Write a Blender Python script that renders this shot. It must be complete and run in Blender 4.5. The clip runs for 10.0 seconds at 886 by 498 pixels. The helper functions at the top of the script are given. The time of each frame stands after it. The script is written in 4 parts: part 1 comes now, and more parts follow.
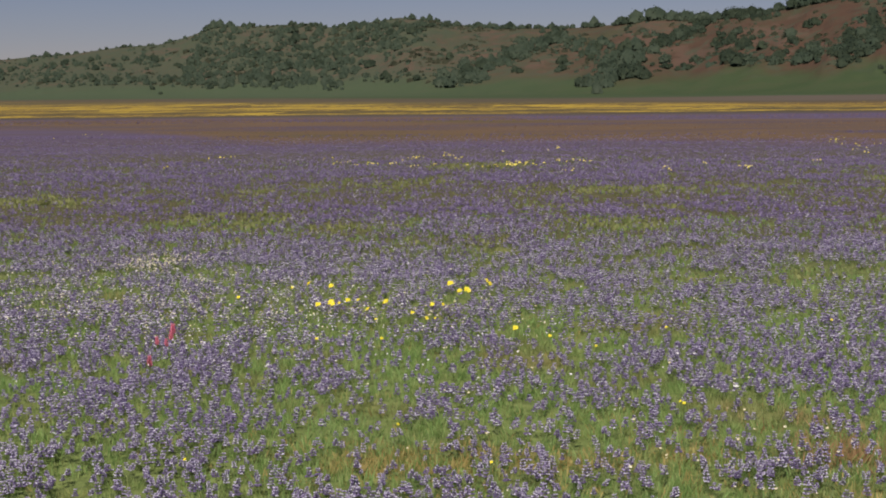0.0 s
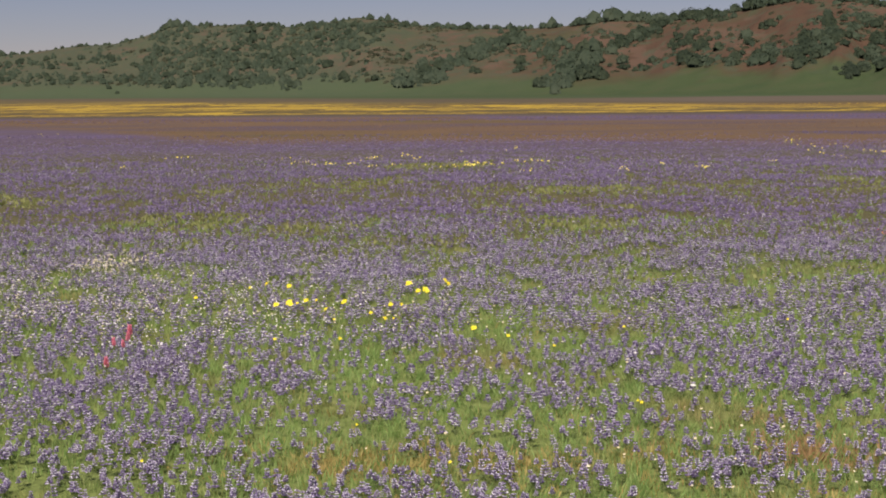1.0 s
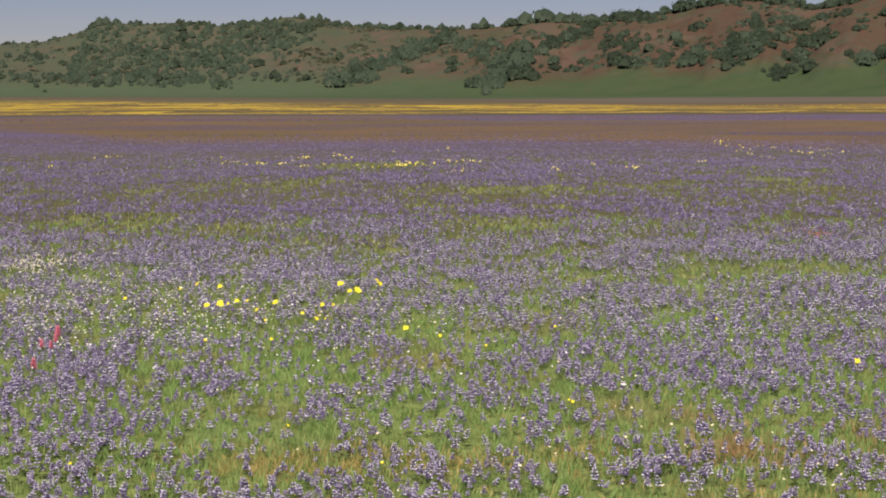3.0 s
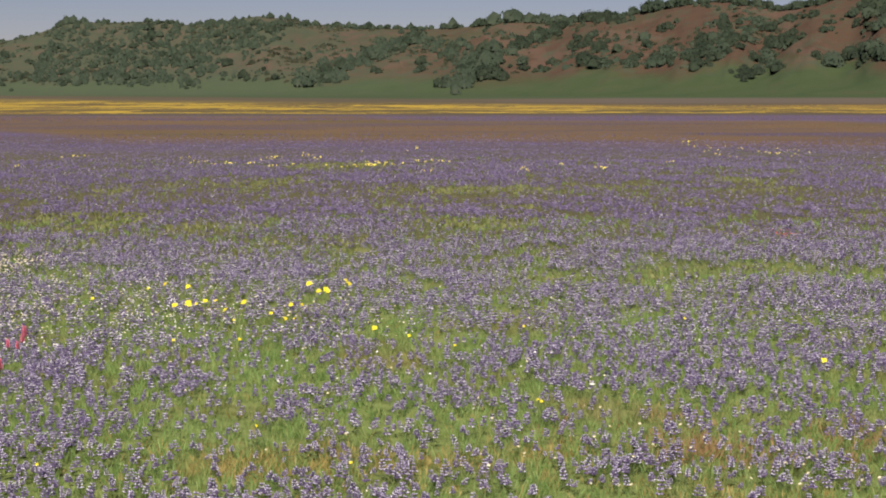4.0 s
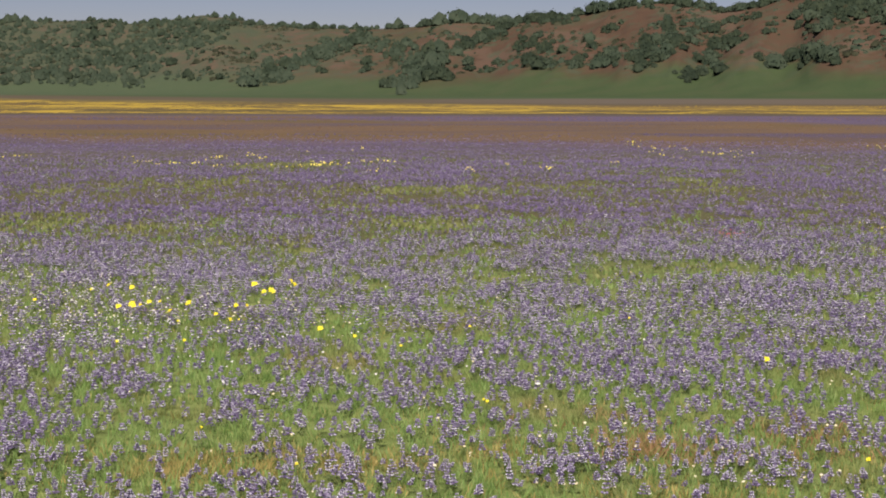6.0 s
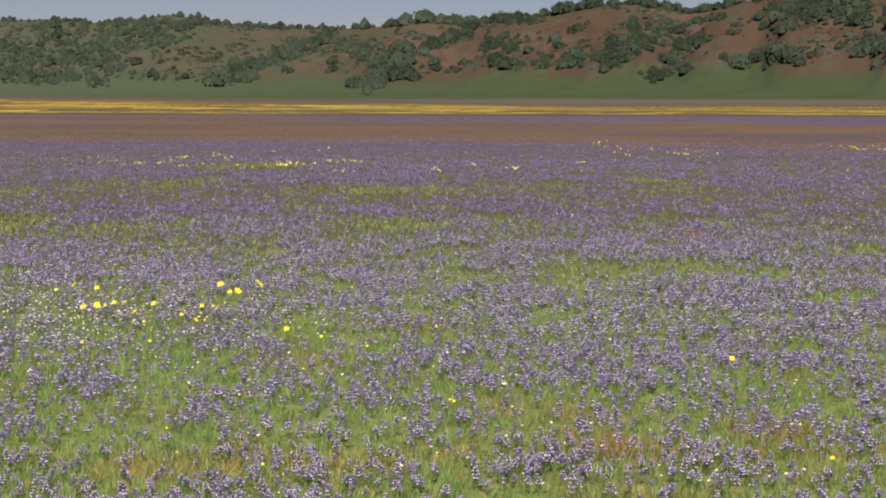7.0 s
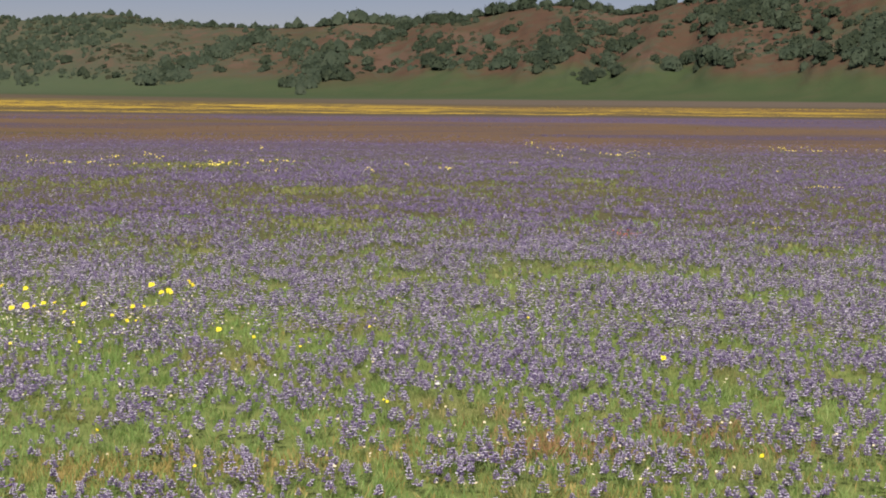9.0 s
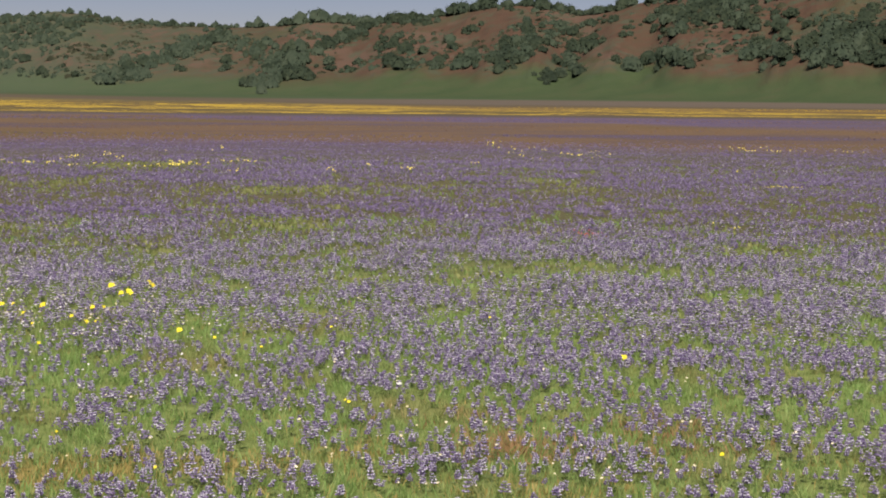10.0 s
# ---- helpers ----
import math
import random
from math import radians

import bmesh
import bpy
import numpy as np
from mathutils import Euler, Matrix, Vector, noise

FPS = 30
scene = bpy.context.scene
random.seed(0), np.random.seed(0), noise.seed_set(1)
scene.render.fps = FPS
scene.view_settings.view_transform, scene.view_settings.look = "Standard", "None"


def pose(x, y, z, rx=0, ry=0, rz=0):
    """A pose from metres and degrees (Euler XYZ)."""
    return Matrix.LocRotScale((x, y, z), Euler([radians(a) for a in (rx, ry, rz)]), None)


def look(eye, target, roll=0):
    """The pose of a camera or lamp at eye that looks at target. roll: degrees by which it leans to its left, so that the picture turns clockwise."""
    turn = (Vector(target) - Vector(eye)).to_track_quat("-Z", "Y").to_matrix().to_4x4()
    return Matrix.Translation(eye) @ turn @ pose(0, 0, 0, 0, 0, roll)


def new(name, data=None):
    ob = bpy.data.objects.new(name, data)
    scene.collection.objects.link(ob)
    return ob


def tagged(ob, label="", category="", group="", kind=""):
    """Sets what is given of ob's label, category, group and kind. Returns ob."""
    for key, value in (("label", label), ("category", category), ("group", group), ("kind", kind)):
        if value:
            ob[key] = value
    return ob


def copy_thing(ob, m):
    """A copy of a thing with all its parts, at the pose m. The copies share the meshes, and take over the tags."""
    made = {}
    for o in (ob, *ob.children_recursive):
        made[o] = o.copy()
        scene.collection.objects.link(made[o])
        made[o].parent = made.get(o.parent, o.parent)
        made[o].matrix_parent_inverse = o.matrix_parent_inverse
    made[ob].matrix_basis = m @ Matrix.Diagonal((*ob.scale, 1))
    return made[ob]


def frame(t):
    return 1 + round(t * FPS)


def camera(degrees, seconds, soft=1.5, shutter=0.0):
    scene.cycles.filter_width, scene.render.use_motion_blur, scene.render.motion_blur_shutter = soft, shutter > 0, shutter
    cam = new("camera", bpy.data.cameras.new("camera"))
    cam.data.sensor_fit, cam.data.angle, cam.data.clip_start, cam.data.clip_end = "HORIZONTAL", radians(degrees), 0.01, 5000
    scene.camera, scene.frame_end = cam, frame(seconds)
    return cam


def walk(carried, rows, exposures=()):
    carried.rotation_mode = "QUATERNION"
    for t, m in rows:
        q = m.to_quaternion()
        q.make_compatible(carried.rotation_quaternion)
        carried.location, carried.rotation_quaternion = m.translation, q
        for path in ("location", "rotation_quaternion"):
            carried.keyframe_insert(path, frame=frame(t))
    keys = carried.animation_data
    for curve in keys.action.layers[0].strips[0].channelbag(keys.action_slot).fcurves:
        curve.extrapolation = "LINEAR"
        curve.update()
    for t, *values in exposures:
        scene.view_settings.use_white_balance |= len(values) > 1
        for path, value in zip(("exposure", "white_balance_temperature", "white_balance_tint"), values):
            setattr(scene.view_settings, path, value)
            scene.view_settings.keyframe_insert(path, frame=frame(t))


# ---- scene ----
EYE = 1.35
cam = camera(33.57, 10.0, soft=1.9)
# seconds, bearing, tilt and lean in degrees: a tripod pan from one spot in the meadow
PAN = [
    (0.0, 6.460, -6.042, 0.611),
    (0.5, 5.685, -6.052, 0.556),
    (1.0, 4.841, -6.052, 0.489),
    (1.5, 4.188, -6.061, 0.375),
    (2.0, 3.617, -6.059, 0.353),
    (2.5, 2.906, -6.059, 0.307),
    (4.0, 0.995, -6.068, 0.073),
    (4.5, 0.504, -6.065, 0.047),
    (5.0, -0.000, -6.062, 0.008),
    (5.5, -0.517, -6.063, -0.048),
    (7.0, -2.419, -6.054, -0.181),
    (7.5, -3.036, -6.047, -0.282),
    (8.0, -3.654, -6.046, -0.363),
    (8.5, -4.305, -6.037, -0.392),
    (9.0, -5.003, -6.032, -0.462),
    (9.5, -5.700, -6.025, -0.526),
    (10.0, -6.501, -6.025, -0.564),
]
EXPOSURES = [(0.0, 0.01, 6250, 24), (0.5, 0.25, 7150, 19), (1.0, 0.28, 6560, 26), (1.5, 0.37, 6500, 23), (10.0, 0.37, 6500, 23)]
walk(cam, [(t, pose(0, 0, EYE, 90 + tilt, lean, yaw)) for t, yaw, tilt, lean in PAN], EXPOSURES)

# ---- world and sun ----
SUN_ELEVATION, SUN_BEARING = 52.0, 187.0   # bearing clockwise from the meadow's far side (+y)
world = bpy.data.worlds.new("world")
scene.world = world
world.use_nodes = True
wn = world.node_tree
sky = wn.nodes.new("ShaderNodeTexSky")
sky.sky_type = "NISHITA"
sky.sun_disc = False
sky.sun_elevation = radians(SUN_ELEVATION)
sky.sun_rotation = radians(SUN_BEARING)
sky.air_density, sky.dust_density, sky.ozone_density = 1.0, 0.0, 5.0
tint = wn.nodes.new("ShaderNodeMix")
tint.data_type, tint.blend_type = "RGBA", "MULTIPLY"
tint.inputs[0].default_value, tint.inputs[7].default_value = 1.0, (0.96, 0.88, 0.95, 1)
wn.links.new(sky.outputs[0], tint.inputs[6])
wn.links.new(tint.outputs[2], wn.nodes["Background"].inputs[0])
wn.nodes["Background"].inputs[1].default_value = 0.042
sun_data = bpy.data.lights.new("sun", "SUN")
sun_data.energy, sun_data.angle, sun_data.color = 4.5, radians(9.0), (1.0, 0.95, 0.87)
sun = new("sun", sun_data)
b, e = radians(SUN_BEARING), radians(SUN_ELEVATION)
sun.matrix_world = look((0, 0, 60), (-math.sin(b) * math.cos(e), -math.cos(b) * math.cos(e), 60 - math.sin(e)))


# ---- materials ----
def material(name, rough=0.8, spec=0.3):
    m = bpy.data.materials.new(name)
    m.use_nodes = True
    n, l = m.node_tree.nodes, m.node_tree.links
    p = n["Principled BSDF"]
    p.inputs["Roughness"].default_value = rough
    p.inputs["Specular IOR Level"].default_value = spec
    return m, n, l, p


def noise_node(n, l, scale, detail=4.0, rough=0.55, vec=None, stretch=None):
    t = n.new("ShaderNodeTexNoise")
    t.inputs["Scale"].default_value, t.inputs["Detail"].default_value, t.inputs["Roughness"].default_value = scale, detail, rough
    if vec is None:
        vec = n.new("ShaderNodeNewGeometry").outputs["Position"]
    if stretch:
        mp = n.new("ShaderNodeMapping")
        mp.inputs["Scale"].default_value = stretch
        l.new(vec, mp.inputs["Vector"])
        vec = mp.outputs[0]
    l.new(vec, t.inputs["Vector"])
    return t.outputs["Fac"]


def ramp(n, l, fac, stops):
    r = n.new("ShaderNodeValToRGB")
    while len(r.color_ramp.elements) < len(stops):
        r.color_ramp.elements.new(0.5)
    for el, (p, c) in zip(r.color_ramp.elements, stops):
        el.position, el.color = p, (*c, 1)
    l.new(fac, r.inputs[0])
    return r.outputs[0]


def mix(n, l, fac, a, b):
    m = n.new("ShaderNodeMix")
    m.data_type = "RGBA"
    for sock, val in ((m.inputs[0], fac), (m.inputs[6], a), (m.inputs[7], b)):
        if isinstance(val, (int, float)):
            sock.default_value = val
        elif isinstance(val, tuple):
            sock.default_value = (*val, 1)
        else:
            l.new(val, sock)
    return m.outputs[2]


def calc(n, l, op, a, b=0.0, clamp=False):
    m = n.new("ShaderNodeMath")
    m.operation, m.use_clamp = op, clamp
    for sock, val in zip(m.inputs, (a, b)):
        if isinstance(val, (int, float)):
            sock.default_value = val
        else:
            l.new(val, sock)
    return m.outputs[0]


def fade(n, l, value, lo, hi):
    m = n.new("ShaderNodeMapRange")
    m.interpolation_type = "SMOOTHSTEP"
    l.new(value, m.inputs[0])
    m.inputs[1].default_value, m.inputs[2].default_value = lo, hi
    return m.outputs[0]


def relief(n, l, p, height, strength, distance):
    b = n.new("ShaderNodeBump")
    b.inputs["Strength"].default_value, b.inputs["Distance"].default_value = strength, distance
    l.new(height, b.inputs["Height"])
    l.new(b.outputs[0], p.inputs["Normal"])


def leafy(name, dark, light, rough=0.6, through_light=0.25, spec=0.3):
    """A petal or leaf colour that varies from plant to plant."""
    m, n, l, p = material(name, rough, spec)
    f = n.new("ShaderNodeNewGeometry").outputs["Random Per Island"]
    c = ramp(n, l, f, [(0.0, dark), (1.0, light)])
    big = noise_node(n, l, 1.1, 3.0)
    c = mix(n, l, calc(n, l, "MULTIPLY", big, 0.45), c, dark)
    l.new(c, p.inputs["Base Color"])
    if through_light:
        tr = n.new("ShaderNodeBsdfTranslucent")
        l.new(c, tr.inputs["Color"])
        ms = n.new("ShaderNodeMixShader")
        ms.inputs[0].default_value = through_light
        l.new(p.outputs[0], ms.inputs[1])
        l.new(tr.outputs[0], ms.inputs[2])
        l.new(ms.outputs[0], n["Material Output"].inputs["Surface"])
    return m


VIOLET = leafy("lupine_petal", (0.275, 0.212, 0.350), (0.42, 0.35, 0.50), 0.55)
DEEP = leafy("lupine_wing", (0.128, 0.095, 0.195), (0.23, 0.174, 0.30), 0.55)
PALE = leafy("lupine_banner", (0.66, 0.63, 0.70), (0.86, 0.84, 0.86), 0.6)
STEM = leafy("lupine_leaf", (0.13, 0.18, 0.06), (0.24, 0.30, 0.10), 0.6)
OLIVE = leafy("drift_grass", (0.22, 0.245, 0.076), (0.37, 0.39, 0.138), 0.7, 0.3)
DRY = leafy("dry_stem", (0.36, 0.28, 0.085), (0.50, 0.42, 0.14), 0.7)
RUST = leafy("rust_stem", (0.34, 0.21, 0.09), (0.48, 0.33, 0.14), 0.7)
YELLOW = leafy("daisy_petal", (0.88, 0.76, 0.02), (0.95, 0.86, 0.05), 0.5, 0.2)
# far daisies: the same yellow petals, with overexposure painted in as a paler yellow
YELLOW_OVEREXPOSED = leafy("overexposed_daisy_petal", (0.88, 0.76, 0.09), (0.93, 0.84, 0.26), 0.5, 0.2)
ORANGE = leafy("daisy_centre", (0.82, 0.58, 0.02), (0.88, 0.68, 0.04), 0.7, 0.0)
WHITE = leafy("white_petal", (0.70, 0.68, 0.60), (0.86, 0.84, 0.78), 0.5, 0.2)
CREAM = leafy("cream_petal", (0.72, 0.64, 0.36), (0.85, 0.80, 0.56), 0.5, 0.2)
PINK = leafy("clover_pink", (0.74, 0.2, 0.26), (0.88, 0.34, 0.4), 0.5, 0.2)
POPPY = leafy("poppy_petal", (0.52, 0.12, 0.07), (0.66, 0.2, 0.11), 0.5, 0.2)
GOLD = leafy("gold_petal", (0.42, 0.29, 0.035), (0.56, 0.41, 0.055), 0.6, 0.1)
UMBER = leafy("umber_stem", (0.26, 0.165, 0.085), (0.35, 0.225, 0.115), 0.7, 0.4)
DUSK = leafy("far_lupine_petal", (0.135, 0.108, 0.155), (0.195, 0.158, 0.225), 0.6, 0.1)


def foliage(name, dark, mid, light):
    """Oak leaves: tone varies from tree to tree, from bough to bough and tuft by tuft."""
    m, n, l, p = material(name, 0.7, 0.1)
    tree = noise_node(n, l, 0.11, 2.0)
    bough = noise_node(n, l, 0.55, 4.0, 0.7)
    tuft = n.new("ShaderNodeNewGeometry").outputs["Random Per Island"]
    f = calc(n, l, "ADD", calc(n, l, "MULTIPLY", tree, 0.5), calc(n, l, "MULTIPLY", bough, 0.7))
    f = calc(n, l, "ADD", f, calc(n, l, "MULTIPLY", tuft, 0.22))
    c = ramp(n, l, f, [(0.48, dark), (0.68, mid), (0.90, light)])
    l.new(c, p.inputs["Base Color"])
    tr = n.new("ShaderNodeBsdfTranslucent")
    l.new(c, tr.inputs["Color"])
    ms = n.new("ShaderNodeMixShader")
    ms.inputs[0].default_value = 0.55
    l.new(p.outputs[0], ms.inputs[1])
    l.new(tr.outputs[0], ms.inputs[2])
    l.new(ms.outputs[0], n["Material Output"].inputs["Surface"])
    return m


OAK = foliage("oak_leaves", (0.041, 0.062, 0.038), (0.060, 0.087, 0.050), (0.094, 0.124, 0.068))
# paler copy: mixes tones among oaks and scrub, and paints haze on far woods
OAK_PALE = foliage("pale_hazed_oak_leaves", (0.063, 0.094, 0.058), (0.088, 0.125, 0.075), (0.122, 0.160, 0.096))


def meadow_blades():
    """Grass that runs from lush green through olive to straw, patch by patch and blade by blade."""
    m, n, l, p = material("meadow_grass", 0.6, 0.3)
    own = n.new("ShaderNodeNewGeometry").outputs["Random Per Island"]
    lush = ramp(n, l, own, [(0.0, (0.16, 0.285, 0.067)), (0.6, (0.265, 0.415, 0.112)), (1.0, (0.38, 0.49, 0.16))])
    olive = ramp(n, l, own, [(0.0, (0.20, 0.22, 0.076)), (0.6, (0.315, 0.315, 0.106)), (1.0, (0.45, 0.40, 0.15))])
    patch = noise_node(n, l, 1.3, 4.0, 0.65, stretch=(1.0, 0.7, 1.0))
    c = mix(n, l, fade(n, l, patch, 0.48, 0.66), lush, olive)
    warm = noise_node(n, l, 3.7, 3.0, 0.6)
    c = mix(n, l, calc(n, l, "MULTIPLY", fade(n, l, warm, 0.55, 0.70), 0.5), c, (0.42, 0.33, 0.11))
    l.new(c, p.inputs["Base Color"])
    tr = n.new("ShaderNodeBsdfTranslucent")
    l.new(c, tr.inputs["Color"])
    ms = n.new("ShaderNodeMixShader")
    ms.inputs[0].default_value = 0.35
    l.new(p.outputs[0], ms.inputs[1])
    l.new(tr.outputs[0], ms.inputs[2])
    l.new(ms.outputs[0], n["Material Output"].inputs["Surface"])
    return m


GRASS = meadow_blades()


SCRUB = foliage("scrub_leaves", (0.050, 0.058, 0.032), (0.078, 0.085, 0.046), (0.112, 0.115, 0.064))


def bark():
    m, n, l, p = material("oak_bark", 0.9, 0.2)
    g = noise_node(n, l, 6.0, 5.0, 0.7, stretch=(1, 1, 0.25))
    l.new(ramp(n, l, g, [(0.3, (0.03, 0.024, 0.018)), (0.7, (0.09, 0.075, 0.06))]), p.inputs["Base Color"])
    relief(n, l, p, g, 0.8, 0.05)
    return m


BARK = bark()


def meadow_ground():
    """Soil and short grass near, then the belts of flowers that cross the plain."""
    m, n, l, p = material("meadow_ground", 0.95, 0.1)
    geo = n.new("ShaderNodeNewGeometry").outputs["Position"]
    sep = n.new("ShaderNodeSeparateXYZ")
    l.new(geo, sep.inputs[0])
    y = sep.outputs[1]
    wave = noise_node(n, l, 0.035, 4.0, 0.6)
    fine = noise_node(n, l, 9.0, 6.0, 0.7)
    mid = noise_node(n, l, 0.9, 5.0, 0.6)
    far = noise_node(n, l, 0.12, 6.0, 0.65, stretch=(0.35, 1.6, 1))
    soil = ramp(n, l, fine, [(0.30, (0.10, 0.13, 0.038)), (0.52, (0.18, 0.235, 0.065)), (0.72, (0.25, 0.28, 0.09))])
    near = mix(n, l, calc(n, l, "MULTIPLY", fade(n, l, mid, 0.56, 0.72), 0.7), soil, (0.26, 0.22, 0.085))
    # distance across the plain, with wandering edges
    d = calc(n, l, "ADD", y, calc(n, l, "MULTIPLY", calc(n, l, "SUBTRACT", wave, 0.5), calc(n, l, "MULTIPLY", y, 0.22)))
    streak = noise_node(n, l, 1.0, 6.0, 0.7, stretch=(0.022, 0.06, 1))
    bend = noise_node(n, l, 1.0, 3.0, 0.6, stretch=(0.035, 0.012, 1))
    rag = noise_node(n, l, 1.0, 5.0, 0.7, stretch=(0.14, 0.05, 1))
    d = calc(n, l, "MULTIPLY", d, calc(n, l, "ADD", 0.93, calc(n, l, "MULTIPLY", rag, 0.14)))
    side = calc(n, l, "DIVIDE", sep.outputs[0], calc(n, l, "MAXIMUM", y, 5.0))
    purple = ramp(n, l, far, [(0.30, (0.105, 0.085, 0.065)), (0.52, (0.11, 0.085, 0.115)), (0.75, (0.13, 0.10, 0.16))])
    brown = ramp(n, l, streak, [(0.34, (0.094, 0.086, 0.038)), (0.43, (0.130, 0.092, 0.044)), (0.49, (0.150, 0.100, 0.054)), (0.54, (0.112, 0.082, 0.062)), (0.60, (0.098, 0.076, 0.094)), (0.66, (0.125, 0.088, 0.050))])
    # far edge of the gold drifts: further off on one side of the plain
    edge = calc(n, l, "MAXIMUM", calc(n, l, "SUBTRACT", 190.0, calc(n, l, "MULTIPLY", sep.outputs[0], 1.4)), 160.0)
    over = calc(n, l, "SUBTRACT", 1 / 98.0, calc(n, l, "DIVIDE", 1.0, calc(n, l, "MAXIMUM", d, 20.0)))
    row = calc(n, l, "DIVIDE", over, calc(n, l, "SUBTRACT", 1 / 98.0, calc(n, l, "DIVIDE", 1.0, edge)))
    row = calc(n, l, "ADD", row, calc(n, l, "MULTIPLY", calc(n, l, "SUBTRACT", bend, 0.5), 0.5))
    row = calc(n, l, "ADD", row, calc(n, l, "MULTIPLY", calc(n, l, "SUBTRACT", rag, 0.5), 0.3))
    bare, dull, bright = (0.084, 0.070, 0.034), (0.165, 0.112, 0.036), (0.41, 0.29, 0.038)
    thread = n.new("ShaderNodeCombineXYZ")
    l.new(calc(n, l, "MULTIPLY", sep.outputs[0], 0.028), thread.inputs[0])
    l.new(calc(n, l, "MULTIPLY", row, 10.0), thread.inputs[1])
    lines = noise_node(n, l, 1.0, 3.0, 0.6, vec=thread.outputs[0])
    gold = ramp(n, l, lines, [(0.34, bare), (0.41, dull), (0.455, bare), (0.50, bright), (0.57, bright), (0.60, dull), (0.66, bare)])
    parting = calc(n, l, "SUBTRACT", fade(n, l, row, 0.10, 0.20), fade(n, l, row, 0.26, 0.40))
    gold = mix(n, l, calc(n, l, "MULTIPLY", parting, 0.8), gold, bare)
    gold = mix(n, l, calc(n, l, "MULTIPLY", fade(n, l, row, 0.80, 1.0), 0.85), gold, (0.098, 0.084, 0.042))
    # past the middle of the plain the gold thins out into rusty growth towards its far edge
    thin = calc(n, l, "MULTIPLY", fade(n, l, side, -0.05, 0.16), fade(n, l, row, 0.42, 0.66))
    gold = mix(n, l, calc(n, l, "MULTIPLY", thin, 0.55), gold, (0.135, 0.090, 0.040))
    green = ramp(n, l, noise_node(n, l, 0.012, 6.0, 0.6), [(0.35, (0.063, 0.075, 0.035)), (0.5, (0.053, 0.081, 0.032)), (0.68, (0.045, 0.077, 0.028))])
    c = mix(n, l, fade(n, l, d, 8.0, 15.0), near, mix(n, l, fine, (0.085, 0.085, 0.036), (0.13, 0.12, 0.055)))
    c = mix(n, l, fade(n, l, d, 24.0, 42.0), c, purple)
    near_edge = calc(n, l, "SUBTRACT", d, calc(n, l, "MULTIPLY", fade(n, l, side, -0.22, -0.40), 20.0))
    near_edge = calc(n, l, "ADD", near_edge, calc(n, l, "MULTIPLY", fade(n, l, side, 0.0, 0.35), 5.5))
    far_edge = calc(n, l, "ADD", d, calc(n, l, "ADD", calc(n, l, "MULTIPLY", fade(n, l, side, -0.10, 0.0), 14.0), calc(n, l, "MULTIPLY", fade(n, l, side, 0.2, 0.32), 9.0)))
    c = mix(n, l, fade(n, l, near_edge, 37.0, 46.0), c, brown)
    c = mix(n, l, fade(n, l, far_edge, 80.0, 90.0), c, purple)
    c = mix(n, l, fade(n, l, d, 84.0, 95.0), c, (0.088, 0.074, 0.042))
    c = mix(n, l, fade(n, l, d, 97.0, 100.0), c, gold)
    beyond = calc(n, l, "DIVIDE", d, edge)
    c = mix(n, l, fade(n, l, beyond, 1.0, 1.12), c, (0.098, 0.080, 0.046))
    # a bare grey-brown strip before the hills' green feet, on one side of the plain alone
    bare_side = fade(n, l, side, -0.06, 0.12)
    c = mix(n, l, calc(n, l, "MULTIPLY", calc(n, l, "MULTIPLY", fade(n, l, beyond, 1.12, 1.25), bare_side), 0.9), c, (0.116, 0.096, 0.066))
    c = mix(n, l, fade(n, l, calc(n, l, "SUBTRACT", beyond, calc(n, l, "MULTIPLY", bare_side, 0.75)), 1.3, 1.9), c, green)
    l.new(c, p.inputs["Base Color"])
    relief(n, l, p, fine, 0.7, 0.05)
    return m


